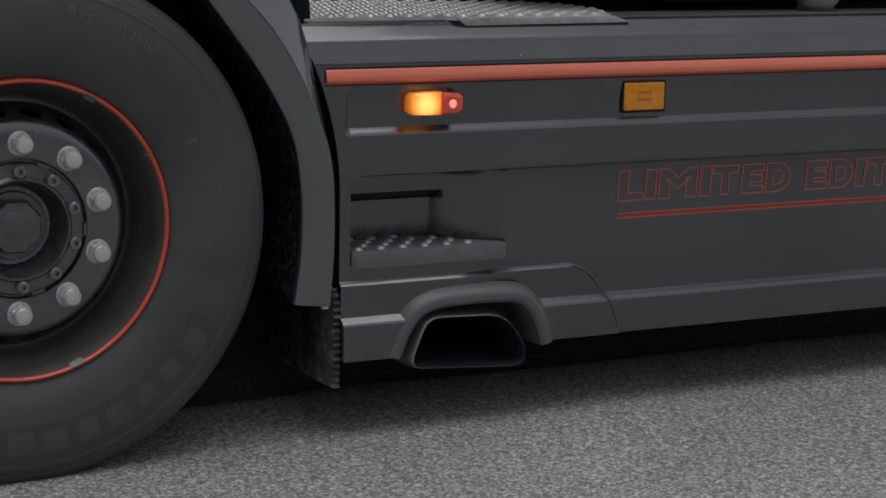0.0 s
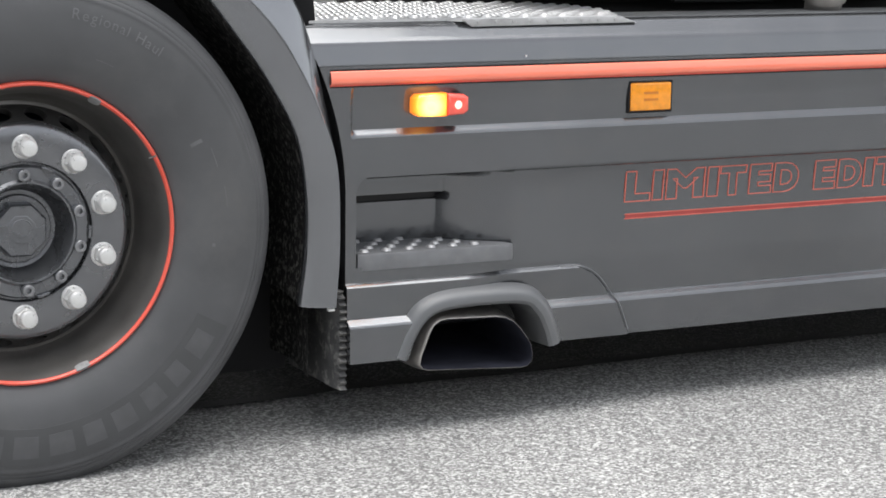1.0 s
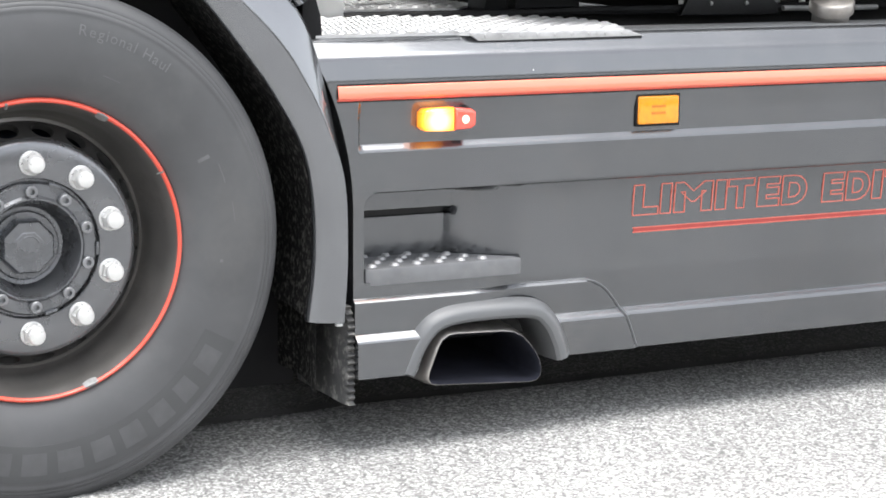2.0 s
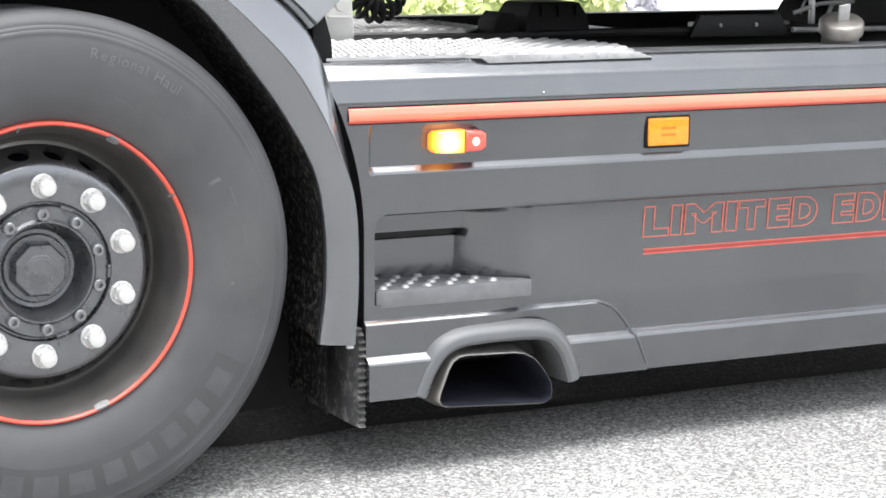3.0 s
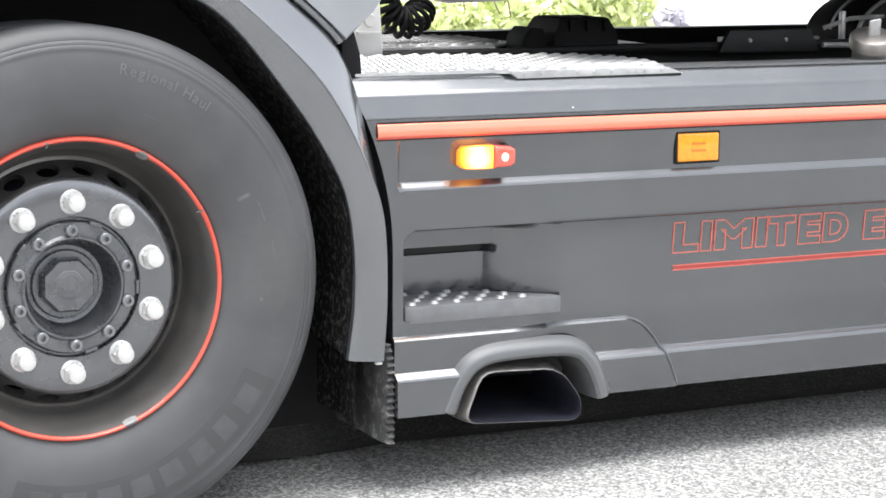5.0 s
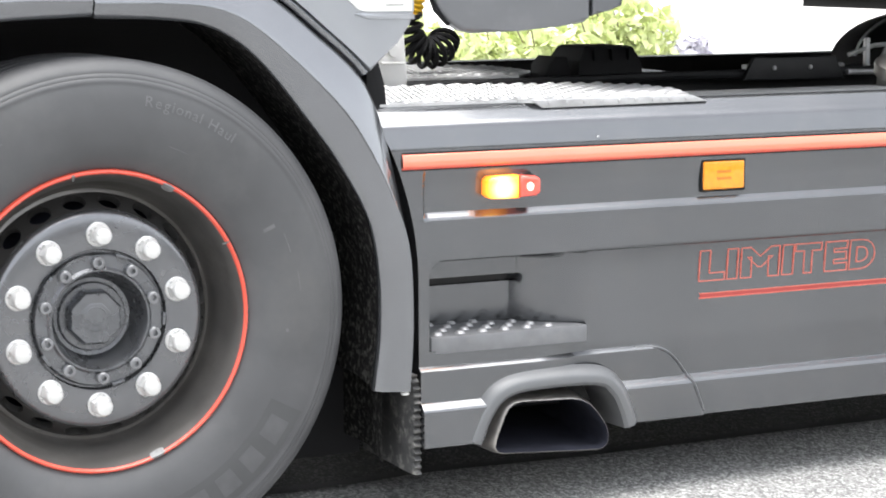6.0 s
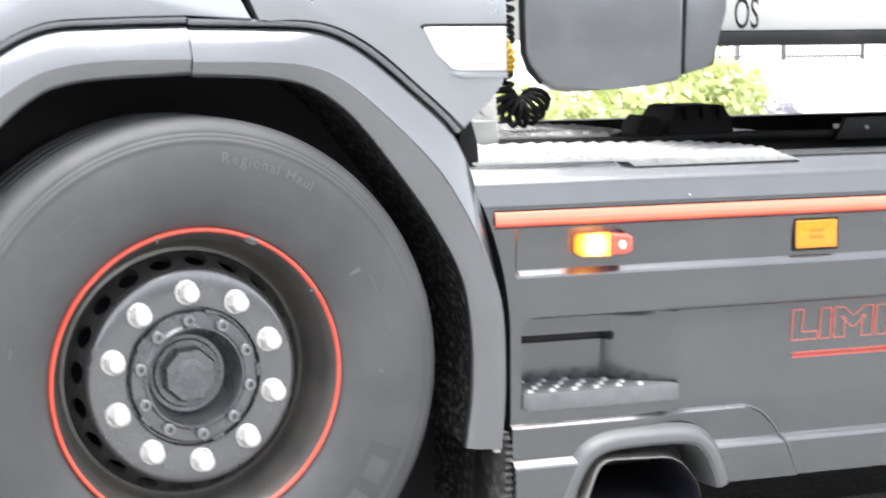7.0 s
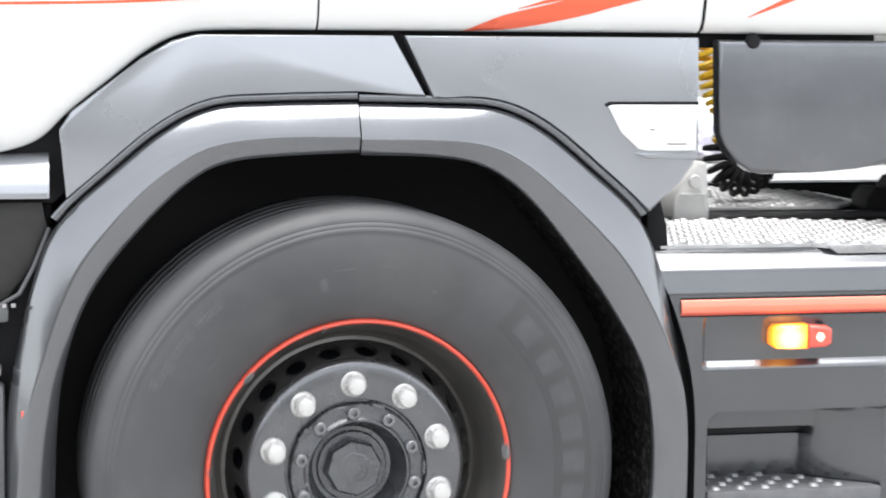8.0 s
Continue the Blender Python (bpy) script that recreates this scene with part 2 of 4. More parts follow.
def box(x0, x1, y0, y1, z0, z1, bevel=0.004, segs=2, bm=None):
    own = bmesh.new()
    bmesh.ops.create_cube(own, size=1)
    for v in own.verts:
        v.co = Vector((x0 + (v.co.x + 0.5) * (x1 - x0), y0 + (v.co.y + 0.5) * (y1 - y0), z0 + (v.co.z + 0.5) * (z1 - z0)))
    if bevel:
        bmesh.ops.bevel(own, geom=own.edges[:], offset=bevel, segments=segs, affect="EDGES", profile=0.5)
    return join(bm, own)


def join(bm, own):
    if bm is None:
        return own
    me = bpy.data.meshes.new("tmp")
    own.to_mesh(me)
    own.free()
    bm.from_mesh(me)
    bpy.data.meshes.remove(me)
    return bm


def prism(poly, y0, y1, bevel=0.003, segs=2, bm=None):
    """A polygon in x, z, given thickness from y0 (outer) to y1."""
    own = bmesh.new()
    a = [own.verts.new((x, y0, z)) for x, z in poly]
    b = [own.verts.new((x, y1, z)) for x, z in poly]
    front = own.faces.new(a)
    own.faces.new(b[::-1])
    for i in range(len(poly)):
        j = (i + 1) % len(poly)
        own.faces.new((a[i], b[i], b[j], a[j]))
    if bevel:
        bmesh.ops.bevel(own, geom=front.edges[:], offset=bevel, segments=segs, affect="EDGES", profile=0.5)
    return join(bm, own)


def plate(poly, z0, z1, bevel=0.002, bm=None):
    """A polygon in x, y, given thickness from z0 to z1."""
    own = bmesh.new()
    a = [own.verts.new((x, y, z1)) for x, y in poly]
    b = [own.verts.new((x, y, z0)) for x, y in poly]
    top = own.faces.new(a)
    own.faces.new(b[::-1])
    for i in range(len(poly)):
        j = (i + 1) % len(poly)
        own.faces.new((a[i], b[i], b[j], a[j]))
    if bevel:
        bmesh.ops.bevel(own, geom=top.edges[:], offset=bevel, segments=2, affect="EDGES", profile=0.5)
    return join(bm, own)


def lathe(profile, segs=96, bm=None, phase=0.0):
    """Turns (y, r) pairs about the y axis."""
    own = bmesh.new()
    rings = []
    for y, r in profile:
        rings.append([own.verts.new((r * math.sin(2 * math.pi * (k + phase) / segs), y, r * math.cos(2 * math.pi * (k + phase) / segs))) for k in range(segs)] if r > 1e-5 else [own.verts.new((0, y, 0))])
    for a, b in zip(rings, rings[1:]):
        for k in range(segs):
            q = (k + 1) % segs
            loop = [a[k % len(a)], a[q % len(a)], b[q % len(b)], b[k % len(b)]]
            loop = list(dict.fromkeys(loop))
            if len(loop) > 2:
                own.faces.new(loop)
    return join(bm, own)


def spline(points, steps):
    """Catmull-Rom through points (tuples of any size)."""
    p = [np.array(q, float) for q in points]
    p = [2 * p[0] - p[1]] + p + [2 * p[-1] - p[-2]]
    out = []
    for i in range(1, len(p) - 2):
        for s in range(steps):
            t = s / steps
            out.append(0.5 * (2 * p[i] + (p[i + 1] - p[i - 1]) * t + (2 * p[i - 1] - 5 * p[i] + 4 * p[i + 1] - p[i + 2]) * t * t + (3 * p[i] - p[i - 1] - 3 * p[i + 1] + p[i + 2]) * t ** 3))
    out.append(p[-2])
    return out


def loft(loops, closed_path=False, closed_section=False, bm=None, caps=False):
    """Skins lists of 3D points of equal length."""
    own = bmesh.new()
    rows = [[own.verts.new(p) for p in loop] for loop in loops]
    n = len(rows[0])
    pairs = list(zip(rows, rows[1:])) + ([(rows[-1], rows[0])] if closed_path else [])
    for a, b in pairs:
        for k in range(n if closed_section else n - 1):
            q = (k + 1) % n
            own.faces.new((a[k], a[q], b[q], b[k]))
    if caps:
        own.faces.new(rows[0][::-1])
        own.faces.new(rows[-1])
    return join(bm, own)


def tube(points, r, sides=8, bm=None):
    pts = [Vector(p) for p in points]
    loops = []
    side = None
    for i, p in enumerate(pts):
        t = (pts[min(i + 1, len(pts) - 1)] - pts[max(i - 1, 0)]).normalized()
        if side is None:
            side = t.orthogonal().normalized()
        side = (side - t * side.dot(t)).normalized()
        up = t.cross(side)
        loops.append([p + r * (math.cos(a) * side + math.sin(a) * up) for a in (2 * math.pi * k / sides for k in range(sides))])
    return loft(loops, closed_section=True, bm=bm, caps=True)


def glyphs(body, size, depth=0.0, outline=0.0, offset=0.0):
    """A mesh of built-in-font letters in the x, y plane."""
    cu = bpy.data.curves.new("letters", "FONT")
    cu.body, cu.size, cu.extrude, cu.offset = body, size, depth, offset
    cu.resolution_u = 4
    if outline:
        cu.fill_mode, cu.bevel_depth, cu.bevel_resolution = "NONE", outline, 0
    ob = new("letters", cu)
    me = bpy.data.meshes.new_from_object(ob.evaluated_get(bpy.context.evaluated_depsgraph_get()))
    bpy.data.objects.remove(ob)
    bpy.data.curves.remove(cu)
    me.materials.clear()
    return me


def line(a, b, x):
    """0 at a, 1 at b, straight between."""
    return min(1.0, max(0.0, (x - a) / (b - a)))


def smooth(a, b, x):
    t = min(1.0, max(0.0, (x - a) / (b - a)))
    return t * t * (3 - 2 * t)


# ---- the ground and the distance ----
def ground():
    bm = bmesh.new()
    bmesh.ops.create_grid(bm, x_segments=8, y_segments=8, size=2000)
    ob = part("ground", bm, ASPHALT, None)
    tagged(ob, "light grey bleached asphalt with visible stone grit", "asphalt ground", kind="structure")
    bm = bmesh.new()
    pts = spline([(-40, 0.40), (-12, 0.38), (-3, 0.36), (-1, 0.355), (0.5, 0.358), (0.84, 0.385), (1.3, 0.37), (1.9, 0.385), (2.6, 0.38), (5, 0.37), (20, 0.40), (60, 0.42)], 12)
    loft([[(p[0], p[1] - 0.020 - 0.005 * noise.noise((p[0] * 7, 0, 0)), 0.008), (p[0], p[1] + 0.024 + 0.005 * noise.noise((p[0] * 9, 3, 0)), 0.008)] for p in pts], bm=bm)
    tagged(part("tar_joint", bm, TAR, None), "narrow black tar joint in the asphalt", "road joint", kind="structure")
    # sheet below the lorry, its shade put into the dark colour
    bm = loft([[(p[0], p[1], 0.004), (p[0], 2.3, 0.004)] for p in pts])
    tagged(part("shaded_asphalt", bm, SHADEDASPHALT, None), "asphalt beyond the tar joint, darkened for shade under the lorry", "asphalt strip", kind="structure")
    bm = box(-30, 90, 17, 120, -0.2, 0.03, 0.01, 1)
    tagged(part("concrete_yard", bm, CONCRETE, None), "pale sunlit concrete yard behind the lorry", "pavement", kind="structure")


ground()


def far_side():
    """Unseen plain walls added behind the camera for dark reflections in the paint."""
    rnd = random.Random(5)
    x = -42.0
    for k in range(9):
        w, h = rnd.uniform(7, 12), rnd.uniform(3.5, 6.5)
        tagged(part("reflection_wall_%d" % k, box(x, x + w, -21 - rnd.uniform(0, 3), -27, -0.1, h, 0.05, 1), FARWALL, None), "unseen plain brownish wall added for reflections", "wall", kind="structure")
        x += w + rnd.uniform(0, 1.5)


far_side()


# ---- the lorry ----
truck = tagged(new("truck"), "dark grey tractor unit lorry with white cab and red stripes", "lorry")
ZB, ZT = 0.172, 0.884


def skirt_edge(z):
    """Front edge of the side skirt, which bends round the fender."""
    return 0.676 - 0.10 * max(0.0, (z - 0.52) / 0.36) ** 2.0


def skirt_depth(x, z):
    """Outer face of the skirt: y over x and z (outwards is negative)."""
    # shoulder and upper band
    y = 0.0
    if z > 0.80:
        y += 0.22 * (z - 0.80)
    y += 0.62 * max(0.0, z - 0.842) * smooth(0.838, 0.852, z)
    y += 0.006 * max(0.0, (z - 0.878) / 0.006) ** 2
    # ledge under the lamps
    if x > 0.685:
        y += 0.013 * line(0.687, 0.695, x) * (line(0.6495, 0.6635, z) - smooth(0.70, 0.80, z))
    # sunk lettering field
    fade = smooth(0.96, 1.10, x)
    field = (1 - line(0.560, 0.567, z)) * fade
    y += field * (0.004 + 0.016 * (1 - math.exp(-(0.567 - z) / 0.035)) + 0.006 * line(0.352, 0.27, z)) if z < 0.567 else 0.0
    # footwell
    if 0.33 < z < 0.6 and x > 0.69:
        ramp = (1 - line(0.938, 1.082, x)) ** 1.1
        r = 0.032
        dx, dz = max(0.0, 0.707 + r - x), max(0.0, z - (0.560 - r))
        inside = 1 - line(-0.004, 0.004, math.hypot(dx, dz) - r)
        inside *= line(0.372, 0.378, z)
        slot = line(0.488, 0.492, z) * (1 - line(0.504, 0.508, z)) * (1 - line(0.945, 0.962, x))
        deep = 0.130 - 0.022 * line(0.504, 0.508, z) * (1 - line(0.945, 0.962, x)) + 0.022 * slot
        y += inside * (deep * ramp + 0.014 * line(0.546, 0.556, z) * (1 - line(0.985, 1.05, x)))
    # lower trim panel, proud
    edge = float(np.interp(z, (0.172, 0.215, 0.258, 0.293, 0.318, 0.337), (1.373, 1.357, 1.338, 1.312, 1.287, 1.250)))
    trim = (1 - line(0.3340, 0.3385, z)) * (1 - line(edge - 0.003, edge + 0.003, x))
    y -= 0.010 * trim
    # chamfer along the sill
    y -= 0.018 * (1 - line(0.250, 0.2645, z))
    return y


def side_skirt():
    xs = [0.0] + list(np.arange(0.004, 0.84, 0.004)) + list(np.arange(0.84, 2.4, 0.03))
    zs = list(np.arange(ZB, ZT + 0.001, 0.004))
    bm = bmesh.new()
    grid = []
    for z in zs:
        e = skirt_edge(z)
        row = []
        for s in xs:
            x = e + s
            row.append(bm.verts.new((x, skirt_depth(x, z), z)))
        grid.append(row)

    def gone(x, z):
        return z < 0.272 and 0.812 + 0.30 * max(0, z - 0.172) < x < 1.168 - 0.30 * max(0, z - 0.172)

    for a, b in zip(grid, grid[1:]):
        for k in range(len(xs) - 1):
            c = (a[k].co + b[k + 1].co) / 2
            if not gone(c.x, c.z):
                bm.faces.new((a[k], a[k + 1], b[k + 1], b[k]))
    # returns: top ledge, sill and front edge
    for row, dy, dz in ((grid[-1], 0.13, -0.008), (grid[0], 0.05, 0.0)):
        back = [bm.verts.new(v.co + Vector((0, dy, dz))) for v in row]
        for k in range(len(row) - 1):
            if not (dz == 0 and gone((row[k].co.x + row[k + 1].co.x) / 2, ZB)):
                bm.faces.new((row[k], row[k + 1], back[k + 1], back[k]))
    front = [r[0] for r in grid]
    back = [bm.verts.new(v.co + Vector((0.004, 0.06, 0))) for v in front]
    for k in range(len(front) - 1):
        bm.faces.new((front[k], front[k + 1], back[k + 1], back[k]))
    loose = [v for v in bm.verts if not v.link_faces]
    bmesh.ops.delete(bm, geom=loose, context="VERTS")
    return part("side_skirt", bm, PAINT, truck, "dark grey moulded side skirt with sunk footwell", 28)


skirt = side_skirt()

# red stripe along the skirt: a thin film with a darker lower rim
bm = loft([[(x, y, z) for y, z in ((0.004, 0.7895), (-0.0005, 0.7893), (-0.0030, 0.7865), (-0.0055, 0.779), (-0.0068, 0.770), (-0.0066, 0.7645), (-0.0045, 0.7612), (0.004, 0.7605))] for x in (0.6405, 0.6425, 1.4, 3.0)])
part("stripe", bm, STRIPE, skirt, "salmon red stripe with a thin dark outline", 60)
bm = box(0.640, 3.0, -0.0010, 0.004, 0.7575, 0.7610, 0)
part("stripe_rim", bm, RED, skirt)
bm = box(0.640, 3.0, -0.0008, 0.004, 0.789, 0.7925, 0)
part("stripe_rim", bm, BLACK, skirt)
bm = box(0.640, 3.0, -0.0008, 0.004, 0.7545, 0.7575, 0)
part("stripe_rim", bm, BLACK, skirt)


def outline_letter(ch, x0, x1, z0, z1, wide):
    """One built-in-font capital as a thin film along its outline, lying on the skirt."""
    me = glyphs(ch, 0.1, offset=0.0055)
    src = bmesh.new()
    src.from_mesh(me)
    bpy.data.meshes.remove(me)
    bmesh.ops.remove_doubles(src, verts=src.verts, dist=0.0002)
    lo = [min(v.co[k] for v in src.verts) for k in (0, 1)]
    hi = [max(v.co[k] for v in src.verts) for k in (0, 1)]
    links = {}
    for e in src.edges:
        if len(e.link_faces) == 1:
            links.setdefault(e.verts[0], []).append(e.verts[1])
            links.setdefault(e.verts[1], []).append(e.verts[0])
    bm = bmesh.new()
    seen = set()
    for v in list(links):
        if v in seen:
            continue
        ring, prev, here = [], None, v
        while here not in seen:
            seen.add(here)
            ring.append(Vector((x0 + (here.co.x - lo[0]) / (hi[0] - lo[0]) * (x1 - x0), z0 + (here.co.y - lo[1]) / (hi[1] - lo[1]) * (z1 - z0))))
            step = [w for w in links[here] if w is not prev and w not in seen]
            if not step:
                break
            prev, here = here, step[0]
        n = len(ring)
        if n < 3:
            continue
        loops = []
        for k in range(n):
            a, b = (ring[k] - ring[k - 1]).normalized(), (ring[(k + 1) % n] - ring[k]).normalized()
            na, nb = Vector((-a.y, a.x)), Vector((-b.y, b.x))
            m = na + nb
            m = m / max(0.35, m.length_squared / 2) if m.length > 1e-6 else na
            row = []
            for side, lift in ((wide, 0.0015), (wide, -0.0012), (-wide, -0.0012), (-wide, 0.0015)):
                p = ring[k] + m * side
                row.append((p.x, skirt_depth(p.x, p.y) + lift, p.y))
            loops.append(row)
        loft(loops, closed_path=True, bm=bm)
    src.free()
    return bm


part("stone_chip", lathe([(-0.001, 0.0), (-0.0008, 0.0014), (0.001, 0.002)], 8), WHITEPLASTIC, skirt).location = (1.096, skirt_depth(1.096, 0.809), 0.809)


def lettering():
    spans = ((1.362, 1.428, "L"), (1.434, 1.461, "I"), (1.470, 1.571, "M"), (1.580, 1.609, "I"), (1.614, 1.684, "T"), (1.695, 1.756, "E"), (1.763, 1.833, "D"),
             (1.878, 1.938, "E"), (1.946, 2.014, "D"), (2.022, 2.050, "I"), (2.056, 2.126, "T"), (2.134, 2.162, "I"), (2.170, 2.246, "O"), (2.254, 2.330, "N"))
    for x0, x1, ch in spans:
        part("letter", outline_letter(ch, x0, x1, 0.473, 0.542, 0.0011), OUTLINE, skirt, "red outlined capital letter")
    y = skirt_depth(1.5, 0.44)
    part("underline", box(1.366, 2.45, y - 0.0006, y + 0.006, 0.4355, 0.4435, 0), DARKRED, skirt)
    for z in (0.4345, 0.4445):
        part("underline_edge", box(1.364, 2.45, y - 0.0012, y + 0.006, z - 0.0011, z + 0.0011, 0), OUTLINE, skirt)


lettering()


def step_tread():
    poly = [(0.706, 0.004), (0.72, -0.003), (1.06, -0.003), (1.074, 0.004), (1.06, 0.02), (0.895, 0.155), (0.706, 0.158)]
    bm = plate(poly, 0.366, 0.402, 0.005)
    step = part("step", bm, STEPPAINT, truck, "grey wedge-shaped boarding step with raised studs")
    bm0 = bmesh.new()
    bmesh.ops.create_cone(bm0, cap_ends=True, segments=12, radius1=0.0115, radius2=0.0075, depth=0.006)
    me = bpy.data.meshes.new("stud")
    bm0.to_mesh(me)
    bm0.free()
    me.materials.append(STUDMETAL)
    shade(me, 30)
    for r in range(4):
        for c in range(7):
            x, y = 0.728 + c * 0.052 + (0.026 if r % 2 else 0), 0.022 + r * 0.036
            if y < 0.15 - max(0, x - 0.885) * 0.72 - 0.012 and x < 1.03:
                ob = new("stud", me)
                ob.parent, ob.location = step, (x, y, 0.4045)


step_tread()


def exhaust():
    centre = spline([(0.792, 0.173), (0.821, 0.235), (0.862, 0.277), (0.935, 0.291), (1.085, 0.288), (1.132, 0.260), (1.157, 0.215), (1.170, 0.173)], 8)
    loops = []
    for i, p in enumerate(centre):
        t = centre[min(i + 1, len(centre) - 1)] - centre[max(i - 1, 0)]
        t = t / np.linalg.norm(t)
        n = np.array((-t[1], t[0]))
        sec = [(0.024, 0.004), (0.023, -0.010), (0.008, -0.029), (0.002, -0.032), (-0.010, -0.032), (-0.017, -0.026), (-0.022, 0.02), (-0.024, 0.10)]
        loops.append([(p[0] + n[0] * a, y, p[1] + n[1] * a) for a, y in sec])
    part("exhaust_surround", loft(loops), PLASTIC, truck, "raised grey moulding round the tailpipe")

    def outline(grow, dx=0.0, dz=0.0):
        corners = [(0.838, 0.142, 0.030), (0.880, 0.249, 0.03), (1.066, 0.242, 0.04), (1.124, 0.163, 0.030), (1.114, 0.124, 0.022)]
        cx, cz = 0.985, 0.18
        pts = []
        for k, (x, z, r) in enumerate(corners):
            p = Vector((x, z))
            a, b = Vector(corners[k - 1][:2]), Vector(corners[(k + 1) % 5][:2])
            u, v = (a - p).normalized() * r, (b - p).normalized() * r
            for s in (0, 0.33, 0.67, 1):
                q = p + u * (1 - s) ** 2 + v * s ** 2
                pts.append(q)
        out = []
        n = len(pts)
        for k, q in enumerate(pts):
            t = pts[(k + 1) % n] - pts[k - 1]
            nrm = Vector((-t.y, t.x)).normalized()
            w = 0.42 + 0.58 * min(1.0, max(0.0, -nrm.x * 0.9 + nrm.y * 0.7))
            q = q + nrm * grow * (w if grow > 0 else 1.0)
            out.append((q.x + dx, q.y + dz))
        return out

    def loop(grow, y, dx=0.0, dz=0.0):
        return [(x, y, z) for x, z in outline(grow, dx, dz)]

    pipe = part("tailpipe", loft([loop(0.0, 0.34), loop(0.026, 0.20), loop(0.024, 0.12), loop(0.020, 0.06), loop(0.0155, 0.015), loop(0.011, -0.002), loop(0.006, -0.011), loop(0.0025, -0.0145), loop(0.0008, -0.0148)], closed_section=True), STEEL, truck, "flattened steel exhaust tailpipe with heat stains", 60)
    part("bore", loft([loop(0.0008, -0.0148), loop(-0.003, -0.010), loop(-0.005, 0.03), loop(-0.008, 0.12), loop(-0.03, 0.30), loop(-0.05, 0.45), [(0.98, 0.46, 0.18)] * 20], closed_section=True, ), SOOT, pipe, "sooty black inside of the pipe with a blue haze tint")
    bm = box(0.80, 1.20, 0.32, 0.36, 0.10, 0.34, 0.01)
    # unseen plates added under the lorry to block light from its far side
    part("light_block_plate", box(1.22, 4.2, 0.06, 0.72, 0.178, 0.20, 0.005), FRAME, truck)
    part("heat_shield", bm, FRAME, truck)
    part("light_block_plate", box(0.72, 4.2, 0.74, 2.38, 0.30, 0.32, 0.005), FRAME, truck)


exhaust()


def side_lamp():
    base = part("side_marker_lamp", box(0.845, 0.945, -0.004, 0.022, 0.690, 0.735, 0.004), BLACK, truck, "side marker lamp with lit amber and red lenses")
    poly = [(0.826, 0.697), (0.834, 0.690), (0.899, 0.688), (0.899, 0.738), (0.834, 0.736), (0.826, 0.728)]
    part("amber_lens", prism(poly, -0.024, 0.012, 0.009, 3), AMBERLIT, base, "glowing amber lens")
    poly = [(0.900, 0.689), (0.940, 0.691), (0.951, 0.699), (0.951, 0.727), (0.940, 0.734), (0.900, 0.737)]
    part("red_lens", prism(poly, -0.020, 0.012, 0.008, 3), REDLENS, base, "red lens")
    bm = bmesh.new()
    bmesh.ops.create_uvsphere(bm, u_segments=16, v_segments=10, radius=0.014)
    bmesh.ops.transform(bm, matrix=Matrix.Translation((0.860, -0.018, 0.712)) @ Matrix.Diagonal((1.1, 0.6, 1, 1)), verts=bm.verts)
    part("bulb", bm, BULB, base)
    bm = bmesh.new()
    bmesh.ops.create_uvsphere(bm, u_segments=12, v_segments=8, radius=0.010)
    bmesh.ops.transform(bm, matrix=Matrix.Translation((0.925, -0.017, 0.712)) @ Matrix.Diagonal((1, 0.6, 1.1, 1)), verts=bm.verts)
    part("bulb", bm, REDBULB, base)


side_lamp()


# thin raised rim round the rear corner of the lower trim
rim_line = [(x, skirt_depth(x - 0.012, z) + 0.001, z) for x, z in spline([(1.20, 0.3365), (1.250, 0.335), (1.287, 0.318), (1.312, 0.293), (1.338, 0.258), (1.357, 0.215), (1.368, 0.184)], 8)]
part("trim_edge", tube(rim_line, 0.0022, 6), PLASTIC, truck)


def reflector():
    base = part("side_reflector", box(1.357, 1.472, 0.0065, 0.022, 0.674, 0.747, 0.003), BLACK, truck, "orange side reflector in a dark frame")
    part("reflector_lens", box(1.362, 1.467, 0.0025, 0.012, 0.679, 0.742, 0.004, 3), AMBER, base, "orange reflector lens")
    for z in (0.719, 0.704):
        part("mark", box(1.395, 1.432, 0.0018, 0.004, z - 0.0025, z + 0.0025, 0), mat("worn_mark", (0.5, 0.15, 0.01), 0.5), base)


reflector()


# ---- front wheel ----
HUB_Y, HUB_Z, STEER = -0.0365, 0.4965, 4.0


